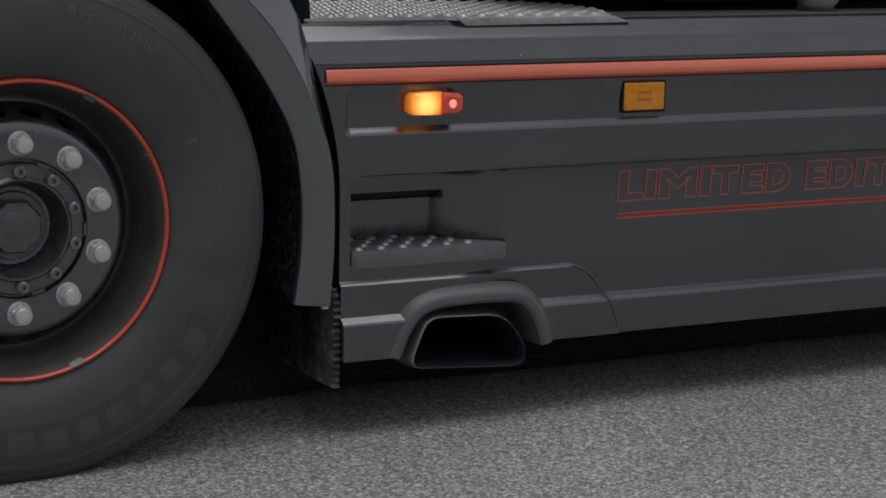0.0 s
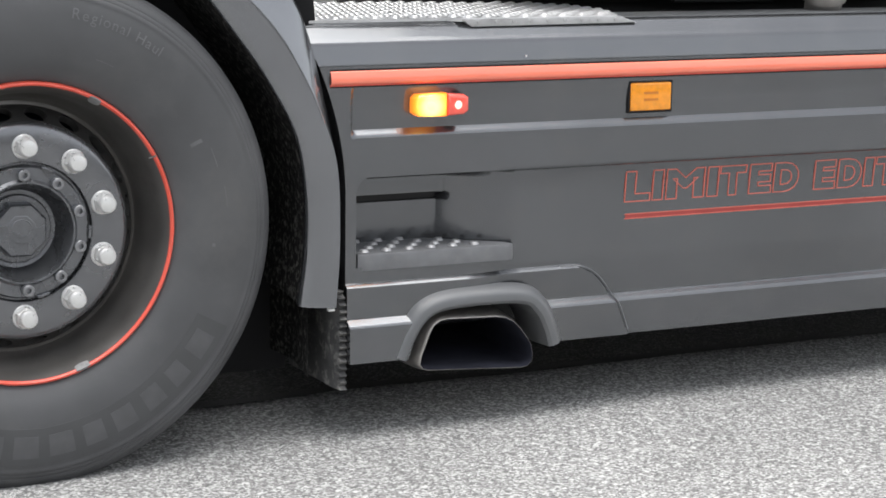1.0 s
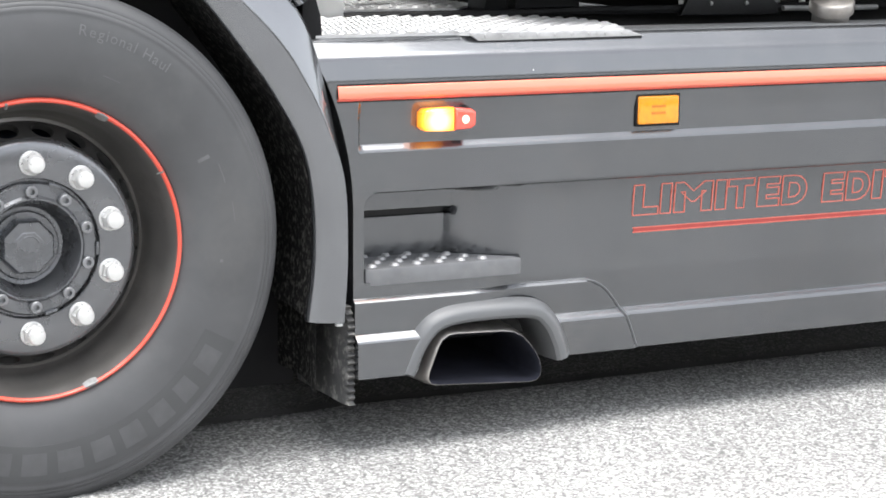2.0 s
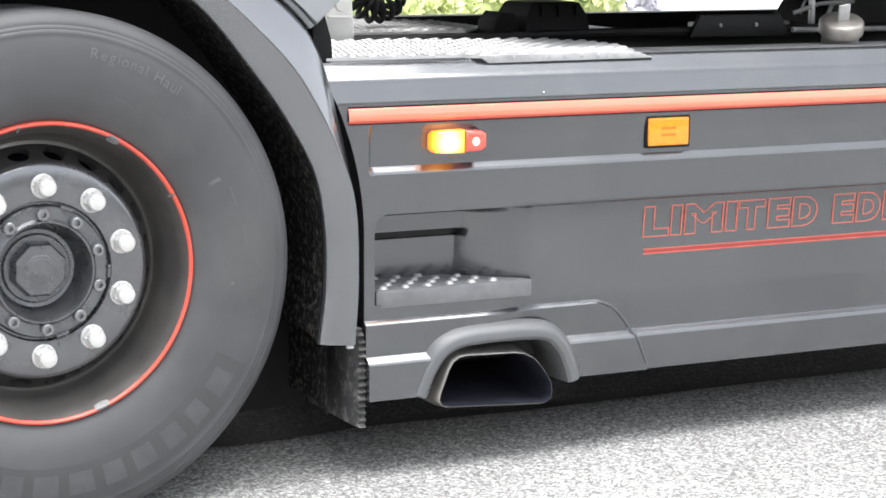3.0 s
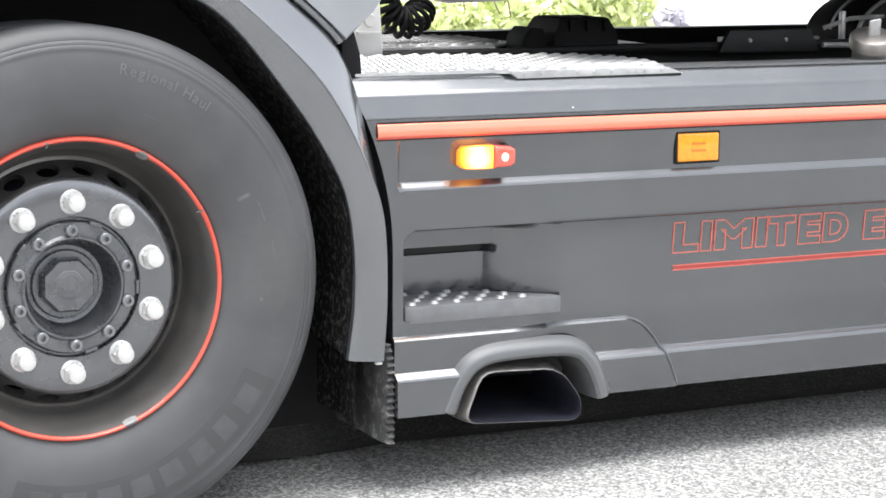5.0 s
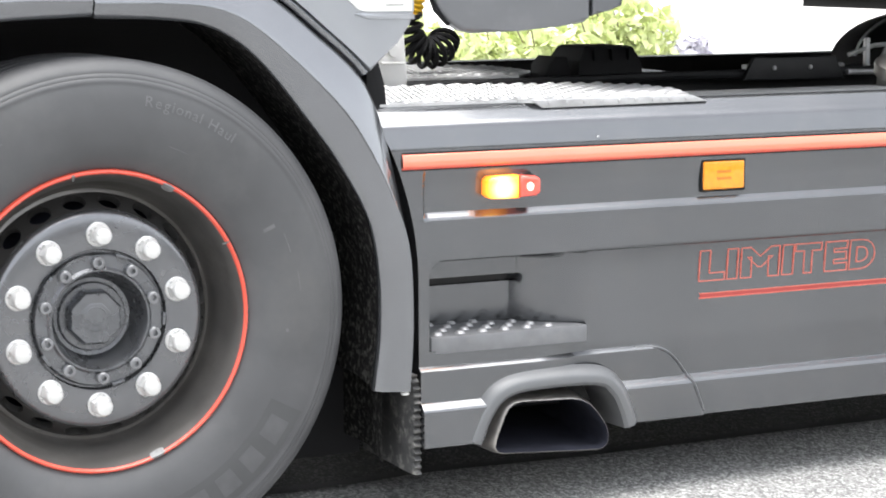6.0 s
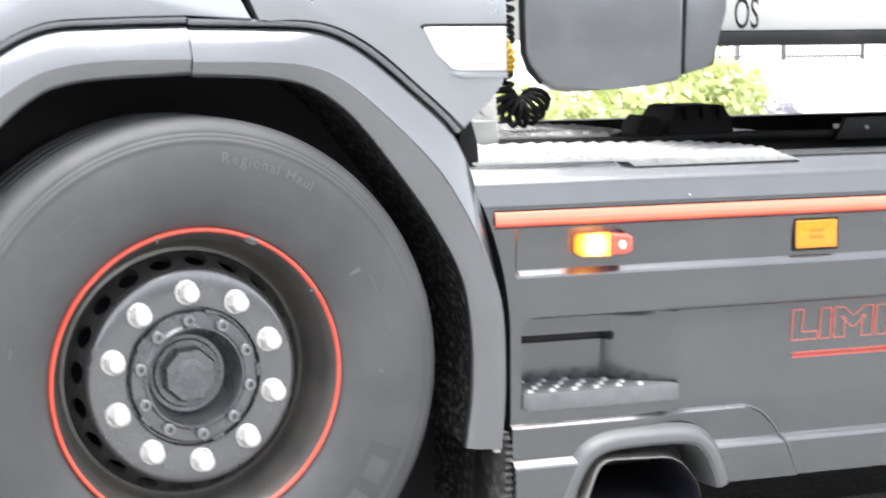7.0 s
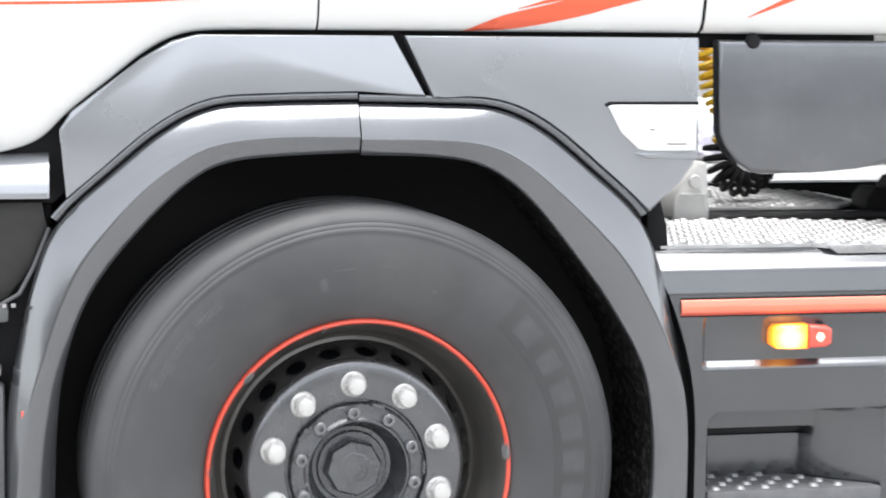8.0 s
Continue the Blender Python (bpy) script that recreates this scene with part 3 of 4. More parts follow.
def wheel():
    prof = [(0.03, 0.138), (0.0275, 0.16), (0.0285, 0.200), (0.0315, 0.2085), (0.037, 0.2125), (0.045, 0.2150)]
    disc = part("wheel", lathe(prof, 120), DISC, truck, "steel wheel with red rim edge on a black tyre")
    # disc cone with twenty hand holes
    bm = bmesh.new()
    y0, r0, y1, r1 = 0.045, 0.2150, 0.092, 0.243

    def cone(u, v):
        a = 2 * math.pi * u / 20
        r = r0 + (r1 - r0) * v
        return Vector((r * math.sin(a), y0 + (y1 - y0) * v, r * math.cos(a)))

    for k in range(20):
        ring, inner, deep = [], [], []
        for s in range(16):
            a = 2 * math.pi * s / 16
            c, d = math.cos(a), math.sin(a)
            g = 0.5 / max(abs(c), abs(d))
            ring.append(bm.verts.new(cone(k + 0.5 + c * g, 0.5 + d * g)))
            p = cone(k + 0.5 + 0.33 * c, 0.48 + 0.41 * d)
            inner.append(bm.verts.new(p))
            deep.append(bm.verts.new(p * 0.95 + Vector((0, 0.012, 0))))
        for s in range(16):
            q = (s + 1) % 16
            bm.faces.new((ring[s], ring[q], inner[q], inner[s]))
            bm.faces.new((inner[s], inner[q], deep[q], deep[s]))
    bmesh.ops.remove_doubles(bm, verts=bm.verts, dist=0.0002)
    part("hand_hole_ring", bm, RECESSPAINT, disc, "ring with twenty hand holes, darkened for recess shade and brake dust")
    prof = [(0.092, 0.243), (0.094, 0.250), (0.085, 0.256), (0.06, 0.260), (0.052, 0.267), (0.03, 0.272), (0.012, 0.279), (0.0, 0.2845), (-0.006, 0.2875)]
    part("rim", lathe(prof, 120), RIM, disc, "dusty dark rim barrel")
    prof = [(-0.0055, 0.2873), (-0.0095, 0.2890), (-0.0112, 0.2915), (-0.0105, 0.2945), (-0.005, 0.2970), (0.004, 0.2975)]
    part("rim_edge", lathe(prof, 120), RED, disc, "bright red painted rim edge with chips")
    # chipped spots on the rim edge
    for a, l in ((26.5, 5.0), (158.5, 6.0), (-12, 1.2), (60, 0.8)):
        loops = []
        for s in range(9):
            b = radians(a - l / 2 + l * s / 8)
            w = 0.0025 * math.sin(math.pi * s / 8) + 0.0005
            loops.append([((r) * math.sin(b), y, (r) * math.cos(b)) for y, r in ((-0.0035, 0.2835 - w), (-0.0085, 0.2868), (-0.0125, 0.2905), (-0.0118, 0.2915 + w))])
        part("chip", loft(loops), STEELCHIP, disc)
    part("brake_drum", lathe([(0.16, 0.0), (0.15, 0.12), (0.15, 0.245), (0.25, 0.25)], 48), SOOT, disc)
    # tyre
    prof = [(0.012, 0.286), (0.0, 0.2935), (-0.006, 0.301), (-0.010, 0.309), (-0.020, 0.322), (-0.029, 0.350), (-0.0345, 0.385), (-0.0355, 0.41), (-0.0345, 0.435),
            (-0.0320, 0.455), (-0.0303, 0.4625), (-0.0308, 0.464), (-0.0285, 0.470), (-0.0270, 0.4715), (-0.0273, 0.473), (-0.0245, 0.4785), (-0.0228, 0.480), (-0.0231, 0.4815), (-0.0185, 0.489), (-0.0130, 0.4965), (-0.004, 0.5045), (0.010, 0.5085)]
    tread = []
    for groove in (0.062, 0.108, 0.154, 0.20):
        tread += [(groove - 0.006, 0.5095), (groove - 0.004, 0.491), (groove + 0.004, 0.491), (groove + 0.006, 0.5095)]
    back = [(0.244, 0.5075), (0.255, 0.503), (0.275, 0.475), (0.29, 0.42), (0.29, 0.37), (0.27, 0.31), (0.25, 0.286)]
    tyre = part("tyre", lathe(prof + tread + back, 160), RUBBER, disc, "black truck tyre with worn dusty sidewall", 50)
    # moulded sidewall marks: one readable line, and plain bars for the maker's mark
    def side_y(r):
        pts = prof
        for (ya, ra), (yb, rb) in zip(pts, pts[1:]):
            if ra <= r <= rb:
                return ya + (yb - ya) * (r - ra) / (rb - ra)
        return -0.03

    bm = bmesh.new()
    a = 10.0
    for ch in "Regional Haul":
        if ch == " ":
            a += 1.7
            continue
        me = glyphs(ch, 0.030)
        w = max(v.co.x for v in me.vertices) - min(v.co.x for v in me.vertices)
        x0 = min(v.co.x for v in me.vertices)
        for v in me.vertices:
            r = 0.424 + v.co.y
            b = radians(a) + (v.co.x - x0) / 0.43
            v.co = (r * math.sin(b), side_y(r) - 0.0012, r * math.cos(b))
        bm.from_mesh(me)
        bpy.data.meshes.remove(me)
        a += math.degrees((w + 0.005) / 0.43)
    part("sidewall_lettering", bm, LETTER, disc, "small moulded sidewall lettering")

    def arc_bar(a0, a1, r0, r1, lift=0.0015, mid=0):
        loops = []
        n = max(3, int(abs(a1 - a0) / 1.0))
        for s in range(n + 1):
            b = radians(a0 + (a1 - a0) * s / n)
            row = []
            for j in range(7):
                r = r0 + (r1 - r0) * j / 6
                row.append((r * math.sin(b), side_y(r) - lift, r * math.cos(b)))
            row = [(row[0][0], row[0][1] + 0.004, row[0][2])] + row + [(row[-1][0], row[-1][1] + 0.004, row[-1][2])]
            loops.append(row)
        return loft(loops)

    part("maker_panel", arc_bar(117, 200, 0.378, 0.452, 0.0006), RUBBER2, disc, "slightly darker moulded band on the sidewall")

    for a0, a1 in ((121, 128), (132, 137.5), (141, 147), (150.5, 157), (160, 166), (169, 176), (179, 186), (189, 195)):
        part("maker_mark", arc_bar(a0, a1, 0.393, 0.437, 0.0011), MAKER, disc)
    for a0, a1, r0, r1 in ((62, 63.2, 0.36, 0.385), (66, 72, 0.395, 0.3965), (78, 84, 0.40, 0.4012), (95, 96, 0.37, 0.376), (-40, -30, 0.405, 0.4065), (20, 26, 0.36, 0.3612), (-75, -72, 0.38, 0.384)):
        part("scuff", arc_bar(a0, a1, r0, r1, 0.0003), LETTER, disc)
    # hub flange, bowl and cap
    prof = [(0.029, 0.139), (0.040, 0.1355), (0.040, 0.1315), (0.028, 0.130), (0.0245, 0.127), (0.0235, 0.105), (0.018, 0.1000), (0.0185, 0.0965), (0.034, 0.0905), (0.060, 0.0835), (0.074, 0.077), (0.077, 0.060)]
    part("hub", lathe(prof, 96), HUB, disc, "dark metal hub with recessed bowl")
    prof = [(0.084, 0.0690), (0.073, 0.0685), (0.070, 0.0660), (0.070, 0.052)]
    cap = part("hub_cap", lathe(prof, 64), HUB, disc, "octagonal dark hub cap")
    part("hub_cap_nut", lathe([(0.074, 0.0580), (0.052, 0.0560), (0.046, 0.0520), (0.0465, 0.032), (0.0458, 0.030), (0.0458, 0.0)], 8, phase=0.5), HUB, disc, "octagonal cap nut with a worn mark", 20)
    # embossed mark on the cap, as plain curved bars
    bm = bmesh.new()
    for r, a0, a1 in ((0.022, 20, 160), (0.015, 200, 330), (0.026, 210, 300)):
        tube([(r * math.cos(radians(q)), 0.0455, r * math.sin(radians(q))) for q in np.linspace(a0, a1, 12)], 0.0011, 5, bm)
    part("cap_emblem", bm, HUB, disc)
    for k in range(10):
        a = radians(36 * k)
        x, z = 0.1135 * math.sin(a - 0.035), 0.1135 * math.cos(a - 0.035)
        bm = bmesh.new()
        lathe([(0.0265, 0.0125), (0.013, 0.0120), (0.0118, 0.0105), (0.0118, 0.0058), (0.021, 0.0055), (0.021, 0.0)], 14, bm)
        bmesh.ops.translate(bm, vec=(x, 0, z), verts=bm.verts)
        part("hub_bolt", bm, BOLTSTEEL, disc)
    for k in range(5):
        a = radians(72 * k + 20)
        bm = box(-0.013, 0.013, 0.018, 0.028, -0.003, 0.003, 0.0015)
        bmesh.ops.transform(bm, matrix=Matrix.Rotation(a, 4, "Y") @ Matrix.Translation((0, 0, 0.130)), verts=bm.verts)
        part("hub_clip", bm, HUB, disc)
    # wheel nuts: washer collar, hexagon and domed end
    bm = bmesh.new()
    lathe([(0.030, 0.0245), (0.0262, 0.0242), (0.0250, 0.0225), (0.0250, 0.0)], 24, bm)
    lathe([(0.0252, 0.0215), (0.010, 0.0215), (0.007, 0.0190), (0.007, 0.0)], 6, bm)
    lathe([(0.0075, 0.0182), (-0.002, 0.0178), (-0.006, 0.0150), (-0.0075, 0.008), (-0.008, 0.0)], 20, bm)
    bmesh.ops.recalc_face_normals(bm, faces=bm.faces)
    me = bpy.data.meshes.new("wheel_nut")
    bm.to_mesh(me)
    bm.free()
    me.materials.append(NUT)
    shade(me, 30)
    for k in range(10):
        a = radians(36 * k)
        ob = new("wheel_nut", me)
        ob.parent = disc
        ob.matrix_basis = Matrix.Translation((0.1675 * math.sin(a), 0, 0.1675 * math.cos(a))) @ Matrix.Rotation(0.4 * k, 4, "Y")
    return disc


front_wheel = wheel()


# ---- fenders ----
OUTER = [(0.650, 0.300), (0.656, 0.44), (0.651, 0.60), (0.632, 0.713), (0.600, 0.847), (0.553, 0.953), (0.455, 1.045), (0.357, 1.123), (0.268, 1.163), (0.16, 1.171), (0.0015, 1.174)]
CROWN = [(0.640, 0.300), (0.648, 0.44), (0.641, 0.60), (0.603, 0.713), (0.552, 0.812), (0.492, 0.897), (0.394, 0.994), (0.308, 1.064), (0.235, 1.095), (0.14, 1.105), (0.0015, 1.107)]
INNER = [(0.572, 0.300), (0.586, 0.42), (0.583, 0.54), (0.558, 0.662), (0.494, 0.779), (0.430, 0.868), (0.350, 0.968), (0.287, 1.026), (0.22, 1.060), (0.13, 1.073), (0.0015, 1.077)]
FRONT_CROWN = [(0.630, 0.300), (0.634, 0.44), (0.612, 0.60), (0.584, 0.70), (0.545, 0.812), (0.497, 0.900), (0.402, 1.010), (0.318, 1.072), (0.250, 1.097), (0.145, 1.108), (0.0015, 1.108)]
FRONT_INNER = [(0.562, 0.300), (0.566, 0.42), (0.560, 0.58), (0.546, 0.685), (0.512, 0.790), (0.460, 0.876), (0.374, 0.973), (0.300, 1.036), (0.235, 1.062), (0.14, 1.072), (0.0015, 1.077)]


def fender(name, sign, crown, inner, label, lift):
    o, c, i = spline(OUTER, 8), spline(crown, 8), spline(inner, 8)
    loops = []
    for a, b, d in zip(o, c, i):
        a, b, d = (np.array((sign * q[0], q[1] + lift)) for q in (a, b, d))
        n = (a - d) / np.linalg.norm(a - d)
        low = 0.022 * (1 - smooth(0.42, 0.80, b[1]))
        row = []
        for p, y in ((a - n * 0.002, 0.05), (a, 0.010), (a - n * 0.0012, 0.003), (a - n * 0.004, -0.003), (0.88 * a + 0.12 * b, -0.0075), (0.5 * a + 0.5 * b, -0.0215), (0.10 * a + 0.90 * b, -0.0362), (b, -0.0385), (0.90 * b + 0.10 * d, -0.0378), (0.5 * b + 0.5 * d, -0.031 + 0.25 * low), (0.22 * b + 0.78 * d, -0.028 + 0.55 * low), (d + n * 0.005, -0.025 + low), (d + n * 0.001, -0.022 + low), (d, -0.018 + low), (d + n * 0.001, -0.010 + low), (d + n * 0.003, 0.0 + low)):
            row.append((p[0], y, p[1]))
        loops.append(row)
    return part(name, loft(loops), FENDER, truck, label, 50)


rear_fender = fender("fender", 1, CROWN, INNER, "silver-grey front wheel fender, rear half", 0.0)
front_fender = fender("fender", -1, FRONT_CROWN, FRONT_INNER, "silver-grey front wheel fender, front half", 0.004)
# not a reflector: solid red chip standing in for a reflection on the paint
part("reflector", box(-0.625, -0.615, -0.030, -0.015, 0.575, 0.615, 0.003), REDLENS, front_fender)

# black strip for shade between fender and skirt, and the arch lining
strip = spline([(0.70, 0.31), (0.70, 0.45), (0.69, 0.62), (0.655, 0.80), (0.628, 0.862)], 8)
part("gap_backing", loft([[(p[0] - 0.05, 0.048, p[1]), (p[0] + 0.02, 0.050, p[1])] for p in strip]), BLACK, truck)
arch = [(x * s, z) for s, pts in ((1, INNER), (-1, FRONT_INNER[::-1])) for x, z in pts]
part("wheel_arch_liner", loft([[(p[0] * 1.004, -0.002, p[1] + 0.003), (p[0] * 1.02, 0.12, p[1] + 0.01), (p[0] * 1.02, 0.60, p[1] + 0.01)] for p in spline(arch, 4)]), LINER, truck, "black dust-speckled wheel arch lining")
# black back of the arch, reaching low to keep light off the ground
part("inner_block_panel", box(-0.62, 0.66, 0.31, 0.35, 0.09, 1.15, 0), BLACK, truck)
part("rear_liner", loft([[(0.60, 0.02, z), (0.63, 0.18, z), (0.62, 0.30, z)] for z in np.linspace(0.14, 0.6, 8)]), LINER, truck)


def mudflap():
    n = 14
    loops = []
    for k in range(n * 2 + 1):
        z = 0.114 + 0.214 * k / (n * 2)
        out = 0.006 if k % 2 else -0.006
        top = max(0.0, (z - 0.29) / 0.055)
        loops.append([(0.676 - 0.012 * top, -0.006 + out, z), (0.661 - 0.012 * top, -0.006 + out, z), (0.656 - 0.012 * top, 0.010, z), (0.646, 0.25, z), (0.661, 0.25, z), (0.674 - 0.012 * top, 0.012, z)])
    part("mudflap", loft(loops, closed_section=True, caps=True), FLAP, truck, "dusty ribbed black rubber mudflap", 20)
    part("clip", box(0.640, 0.655, 0.004, 0.016, 0.283, 0.289, 0.002), WHITEPLASTIC, truck)


mudflap()


# ---- cab lower panels ----
above = []
for o, i in zip(spline(OUTER, 3), spline(INNER, 3)):
    n = (o - i) / np.linalg.norm(o - i)
    above.append(tuple(o + n * 0.0185))
rear_low = [(x, z) for x, z in above if z > 0.955 and x > 0.145]      # from the rear end towards the middle
poly = rear_low + [(0.143, 1.183), (0.086, 1.300), (0.662, 1.300), (0.666, 1.085), (0.655, 1.055), (0.628, 1.020)]
cab_rear = part("cab_panel", prism(poly, -0.012, 0.03, 0.004, 3), CABGREY, truck, "silver-grey cab panel behind the wheel arch")
front_low = [(-x, z + 0.004) for x, z in above if z > 0.965][::-1]
poly = [(0.064, 1.300), (0.128, 1.186)] + front_low + [(-0.550, 1.125), (-0.527, 1.160), (-0.400, 1.256), (-0.345, 1.288), (-0.297, 1.300)]
part("cab_panel", prism(poly, -0.012, 0.03, 0.004, 3), CABGREY, truck, "silver-grey cab panel over the wheel arch")
# raised ridge following the fender
for s, lift in ((1, 0.0), (-1, 0.004)):
    loops = []
    for o, i in zip(spline(OUTER, 4), spline(INNER, 4)):
        if o[1] > 0.95:
            n = (o - i) / np.linalg.norm(o - i)
            loops.append([(s * (o[0] + n[0] * d), y, o[1] + n[1] * d + lift) for d, y in ((0.002, 0.02), (0.002, 0.001), (0.006, -0.004), (0.012, -0.005), (0.0165, -0.003), (0.0165, 0.02))])
    part("ridge", loft(loops), FENDER, truck, angle=60)
# backing behind the gaps
part("cab_backing", prism([(-0.66, 0.99), (-0.56, 0.99), (-0.45, 1.11), (-0.3, 1.185), (0.3, 1.178), (0.45, 1.06), (0.60, 1.0), (0.655, 1.07), (0.655, 1.32), (-0.3, 1.32), (-0.66, 1.12)], 0.035, 0.06, 0), BLACK, truck)
poly = [(0.482, 1.168), (0.490, 1.171), (0.660, 1.171), (0.660, 1.082), (0.560, 1.082), (0.543, 1.086), (0.508, 1.118)]
insert = part("vent_insert", prism(poly, -0.016, 0.0, 0.003, 3), WHITE, cab_rear, "white insert in the grey cab panel")
part("insert_rim", prism([(0.474, 1.172), (0.485, 1.177), (0.664, 1.177), (0.664, 1.171), (0.490, 1.171), (0.480, 1.166)], -0.0135, 0.0, 0), BLACK, cab_rear)
part("insert_lip", prism([(0.545, 1.080), (0.560, 1.077), (0.664, 1.077), (0.664, 1.066), (0.562, 1.068), (0.535, 1.078)], -0.018, 0.0, 0.003), CABGREY, cab_rear)
for x0, x1, z in ((0.565, 0.575, 1.122), (0.58, 0.583, 1.130), (0.60, 0.64, 1.094)):
    part("mark", box(x0, x1, -0.0168, -0.014, z, z + 0.003, 0), TRAILERGREY, cab_rear)

# ---- white upper cab ----
LOW = [(-1.5, 1.080), (-0.80, 1.079), (-0.70, 1.079), (-0.645, 1.086), (-0.585, 1.108), (-0.530, 1.158), (-0.46, 1.214), (-0.400, 1.262), (-0.35, 1.291), (-0.297, 1.305), (-0.2, 1.3085)]


def white_panel(bottom, label):
    loops = []
    for x, z in bottom:
        loops.append([(x, y, z + dz) for y, dz in ((0.05, 0.0), (0.012, 0.0005), (-0.004, 0.006), (-0.016, 0.022), (-0.026, 0.055), (-0.032, 0.10), (-0.034, 0.20))] + [(x, -0.02, 1.75), (x, 0.03, 2.1)])
    return part("cab_side", loft(loops), WHITE, truck, label, 60)


white_panel(spline(LOW, 6) + [np.array((-0.080, 1.3085))], "white painted cab door lower edge")
middle = white_panel([(-0.076, 1.3085), (0.1, 1.3085), (0.3, 1.308), (0.55, 1.308), (0.664, 1.308)], "white painted cab side with red flash")
tail = white_panel([(0.671, 1.308), (0.8, 1.307), (0.95, 1.307), (1.06, 1.307)], "white painted cab rear corner panel")
part("seam_backing", box(-0.9, 1.05, 0.052, 0.06, 1.28, 2.0, 0), BLACK, truck)


def flash(top, low, parent):
    """A pointed red flash lying on the curved white panel."""
    def face_y(z):
        pts = [(0.0005, 0.012), (0.006, -0.004), (0.022, -0.016), (0.055, -0.026), (0.10, -0.032), (0.2, -0.034)]
        h = z - 1.308
        for (a, ya), (b, yb) in zip(pts, pts[1:]):
            if a <= h <= b:
                return ya + (yb - ya) * (h - a) / (b - a) - 0.0012
        return -0.035
    loops = []
    for a, b in zip(spline(top, 6), spline(low, 6)):
        loops.append([(a[0] + (b[0] - a[0]) * s, face_y(a[1] + (b[1] - a[1]) * s), a[1] + (b[1] - a[1]) * s) for s in np.linspace(0, 1, 7)])
    part("red_flash", loft(loops), DECAL, parent, "orange-red painted flash")


flash([(0.200, 1.3095), (0.27, 1.338), (0.35, 1.358), (0.46, 1.385), (0.62, 1.41)], [(0.201, 1.309), (0.30, 1.3150), (0.42, 1.338), (0.50, 1.360), (0.66, 1.40)], middle)
flash([(0.30, 1.352), (0.37, 1.372), (0.47, 1.388)], [(0.301, 1.351), (0.38, 1.367), (0.49, 1.380)], middle)
flash([(0.757, 1.340), (0.80, 1.362), (0.86, 1.390)], [(0.758, 1.339), (0.81, 1.358), (0.88, 1.385)], tail)

part("pinstripe", loft([[(x, -0.0352, z + 0.0025), (x, -0.0352, z - 0.0025)] for x, z in spline([(-0.80, 1.350), (-0.58, 1.354), (-0.43, 1.358), (-0.30, 1.366), (-0.15, 1.380)], 6)]), DECAL, truck, "thin red pinstripe on the white door")


def fairing():
    corner = [(1.078, 1.296), (1.074, 1.062), (1.060, 1.052), (1.0, 1.045), (0.90, 1.037), (0.805, 1.034), (0.775, 1.040), (0.745, 1.060), (0.722, 1.088), (0.711, 1.115), (0.708, 1.2), (0.704, 1.296)]
    fa = part("side_fairing", prism(corner, -0.005, 0.03, 0.012, 4), FAIRING, truck, "grey rounded side fairing behind the cab")
    part("fairing_tail", prism([(1.186, 1.296), (1.178, 1.20), (1.152, 1.086), (1.12, 1.076), (1.080, 1.066), (1.083, 1.2), (1.084, 1.296)], 0.0, 0.03, 0.008, 3), FAIRING, fa)
    part("latch", lathe([(-0.012, 0.0), (-0.012, 0.012), (0.0, 0.016)], 16), BLACK, fa).location = (0.775, 0, 1.293)
    part("rubber_edge", tube([(0.7015, 0.01, 1.296), (0.706, 0.01, 1.12), (0.72, 0.01, 1.083), (0.75, 0.01, 1.052)], 0.004, 6), BLACK, fa)


fairing()


def coil(points, radius, wire, turns, material, label):
    path = spline(points, 40)
    n = len(path)
    out = []
    for i, p in enumerate(path):
        t = path[min(i + 1, n - 1)] - path[max(i - 1, 0)]
        t = Vector(t).normalized()
        u = t.orthogonal().normalized()
        u = Vector((0, 1, 0)) - t * t.y
        u.normalize()
        v = t.cross(u)
        a = 2 * math.pi * turns * i / n
        out.append(Vector(p) + radius * (math.cos(a) * u + math.sin(a) * v))
    part("coil_hose", tube(out, wire, 6), material, truck, label)


coil([(1.000, 0.95, 1.36), (1.008, 0.95, 1.24), (1.036, 0.95, 1.15), (1.070, 0.95, 1.09), (1.060, 0.95, 1.04)], 0.022, 0.0075, 17, YELLOW, "yellow coiled air hose behind the cab")
coil([(1.040, 0.93, 1.05), (1.050, 0.93, 0.985), (1.085, 0.93, 0.950), (1.135, 0.94, 0.955), (1.165, 0.97, 0.985)], 0.036, 0.0070, 11, BLACK, "black coiled air hose behind the cab")
coil([(1.094, 0.97, 1.36), (1.090, 0.97, 1.27), (1.082, 0.97, 1.18), (1.090, 0.98, 1.12)], 0.016, 0.006, 10, BLACK, "black coiled air hose behind the cab")

part("bracket", prism([(0.822, 0.886), (0.822, 0.930), (0.845, 0.975), (0.880, 1.017), (0.898, 1.015), (0.906, 0.905), (0.904, 0.886)], 0.60, 0.76, 0.006), WHITEPLASTIC, truck, "white plastic housing behind the fender")
part("bracket_rib", box(0.836, 0.896, 0.594, 0.602, 0.940, 0.947, 0.002), WHITEPLASTIC, truck)
part("bracket_dial", lathe([(-0.006, 0.0), (-0.006, 0.014), (0.0, 0.016)], 20), WHITEPLASTIC, truck).location = (0.870, 0.60, 0.972)
part("cab_mount", prism([(0.585, 0.88), (0.585, 0.99), (0.612, 0.985), (0.628, 0.93), (0.632, 0.88)], 0.055, 0.09, 0.006), BLACK, truck)


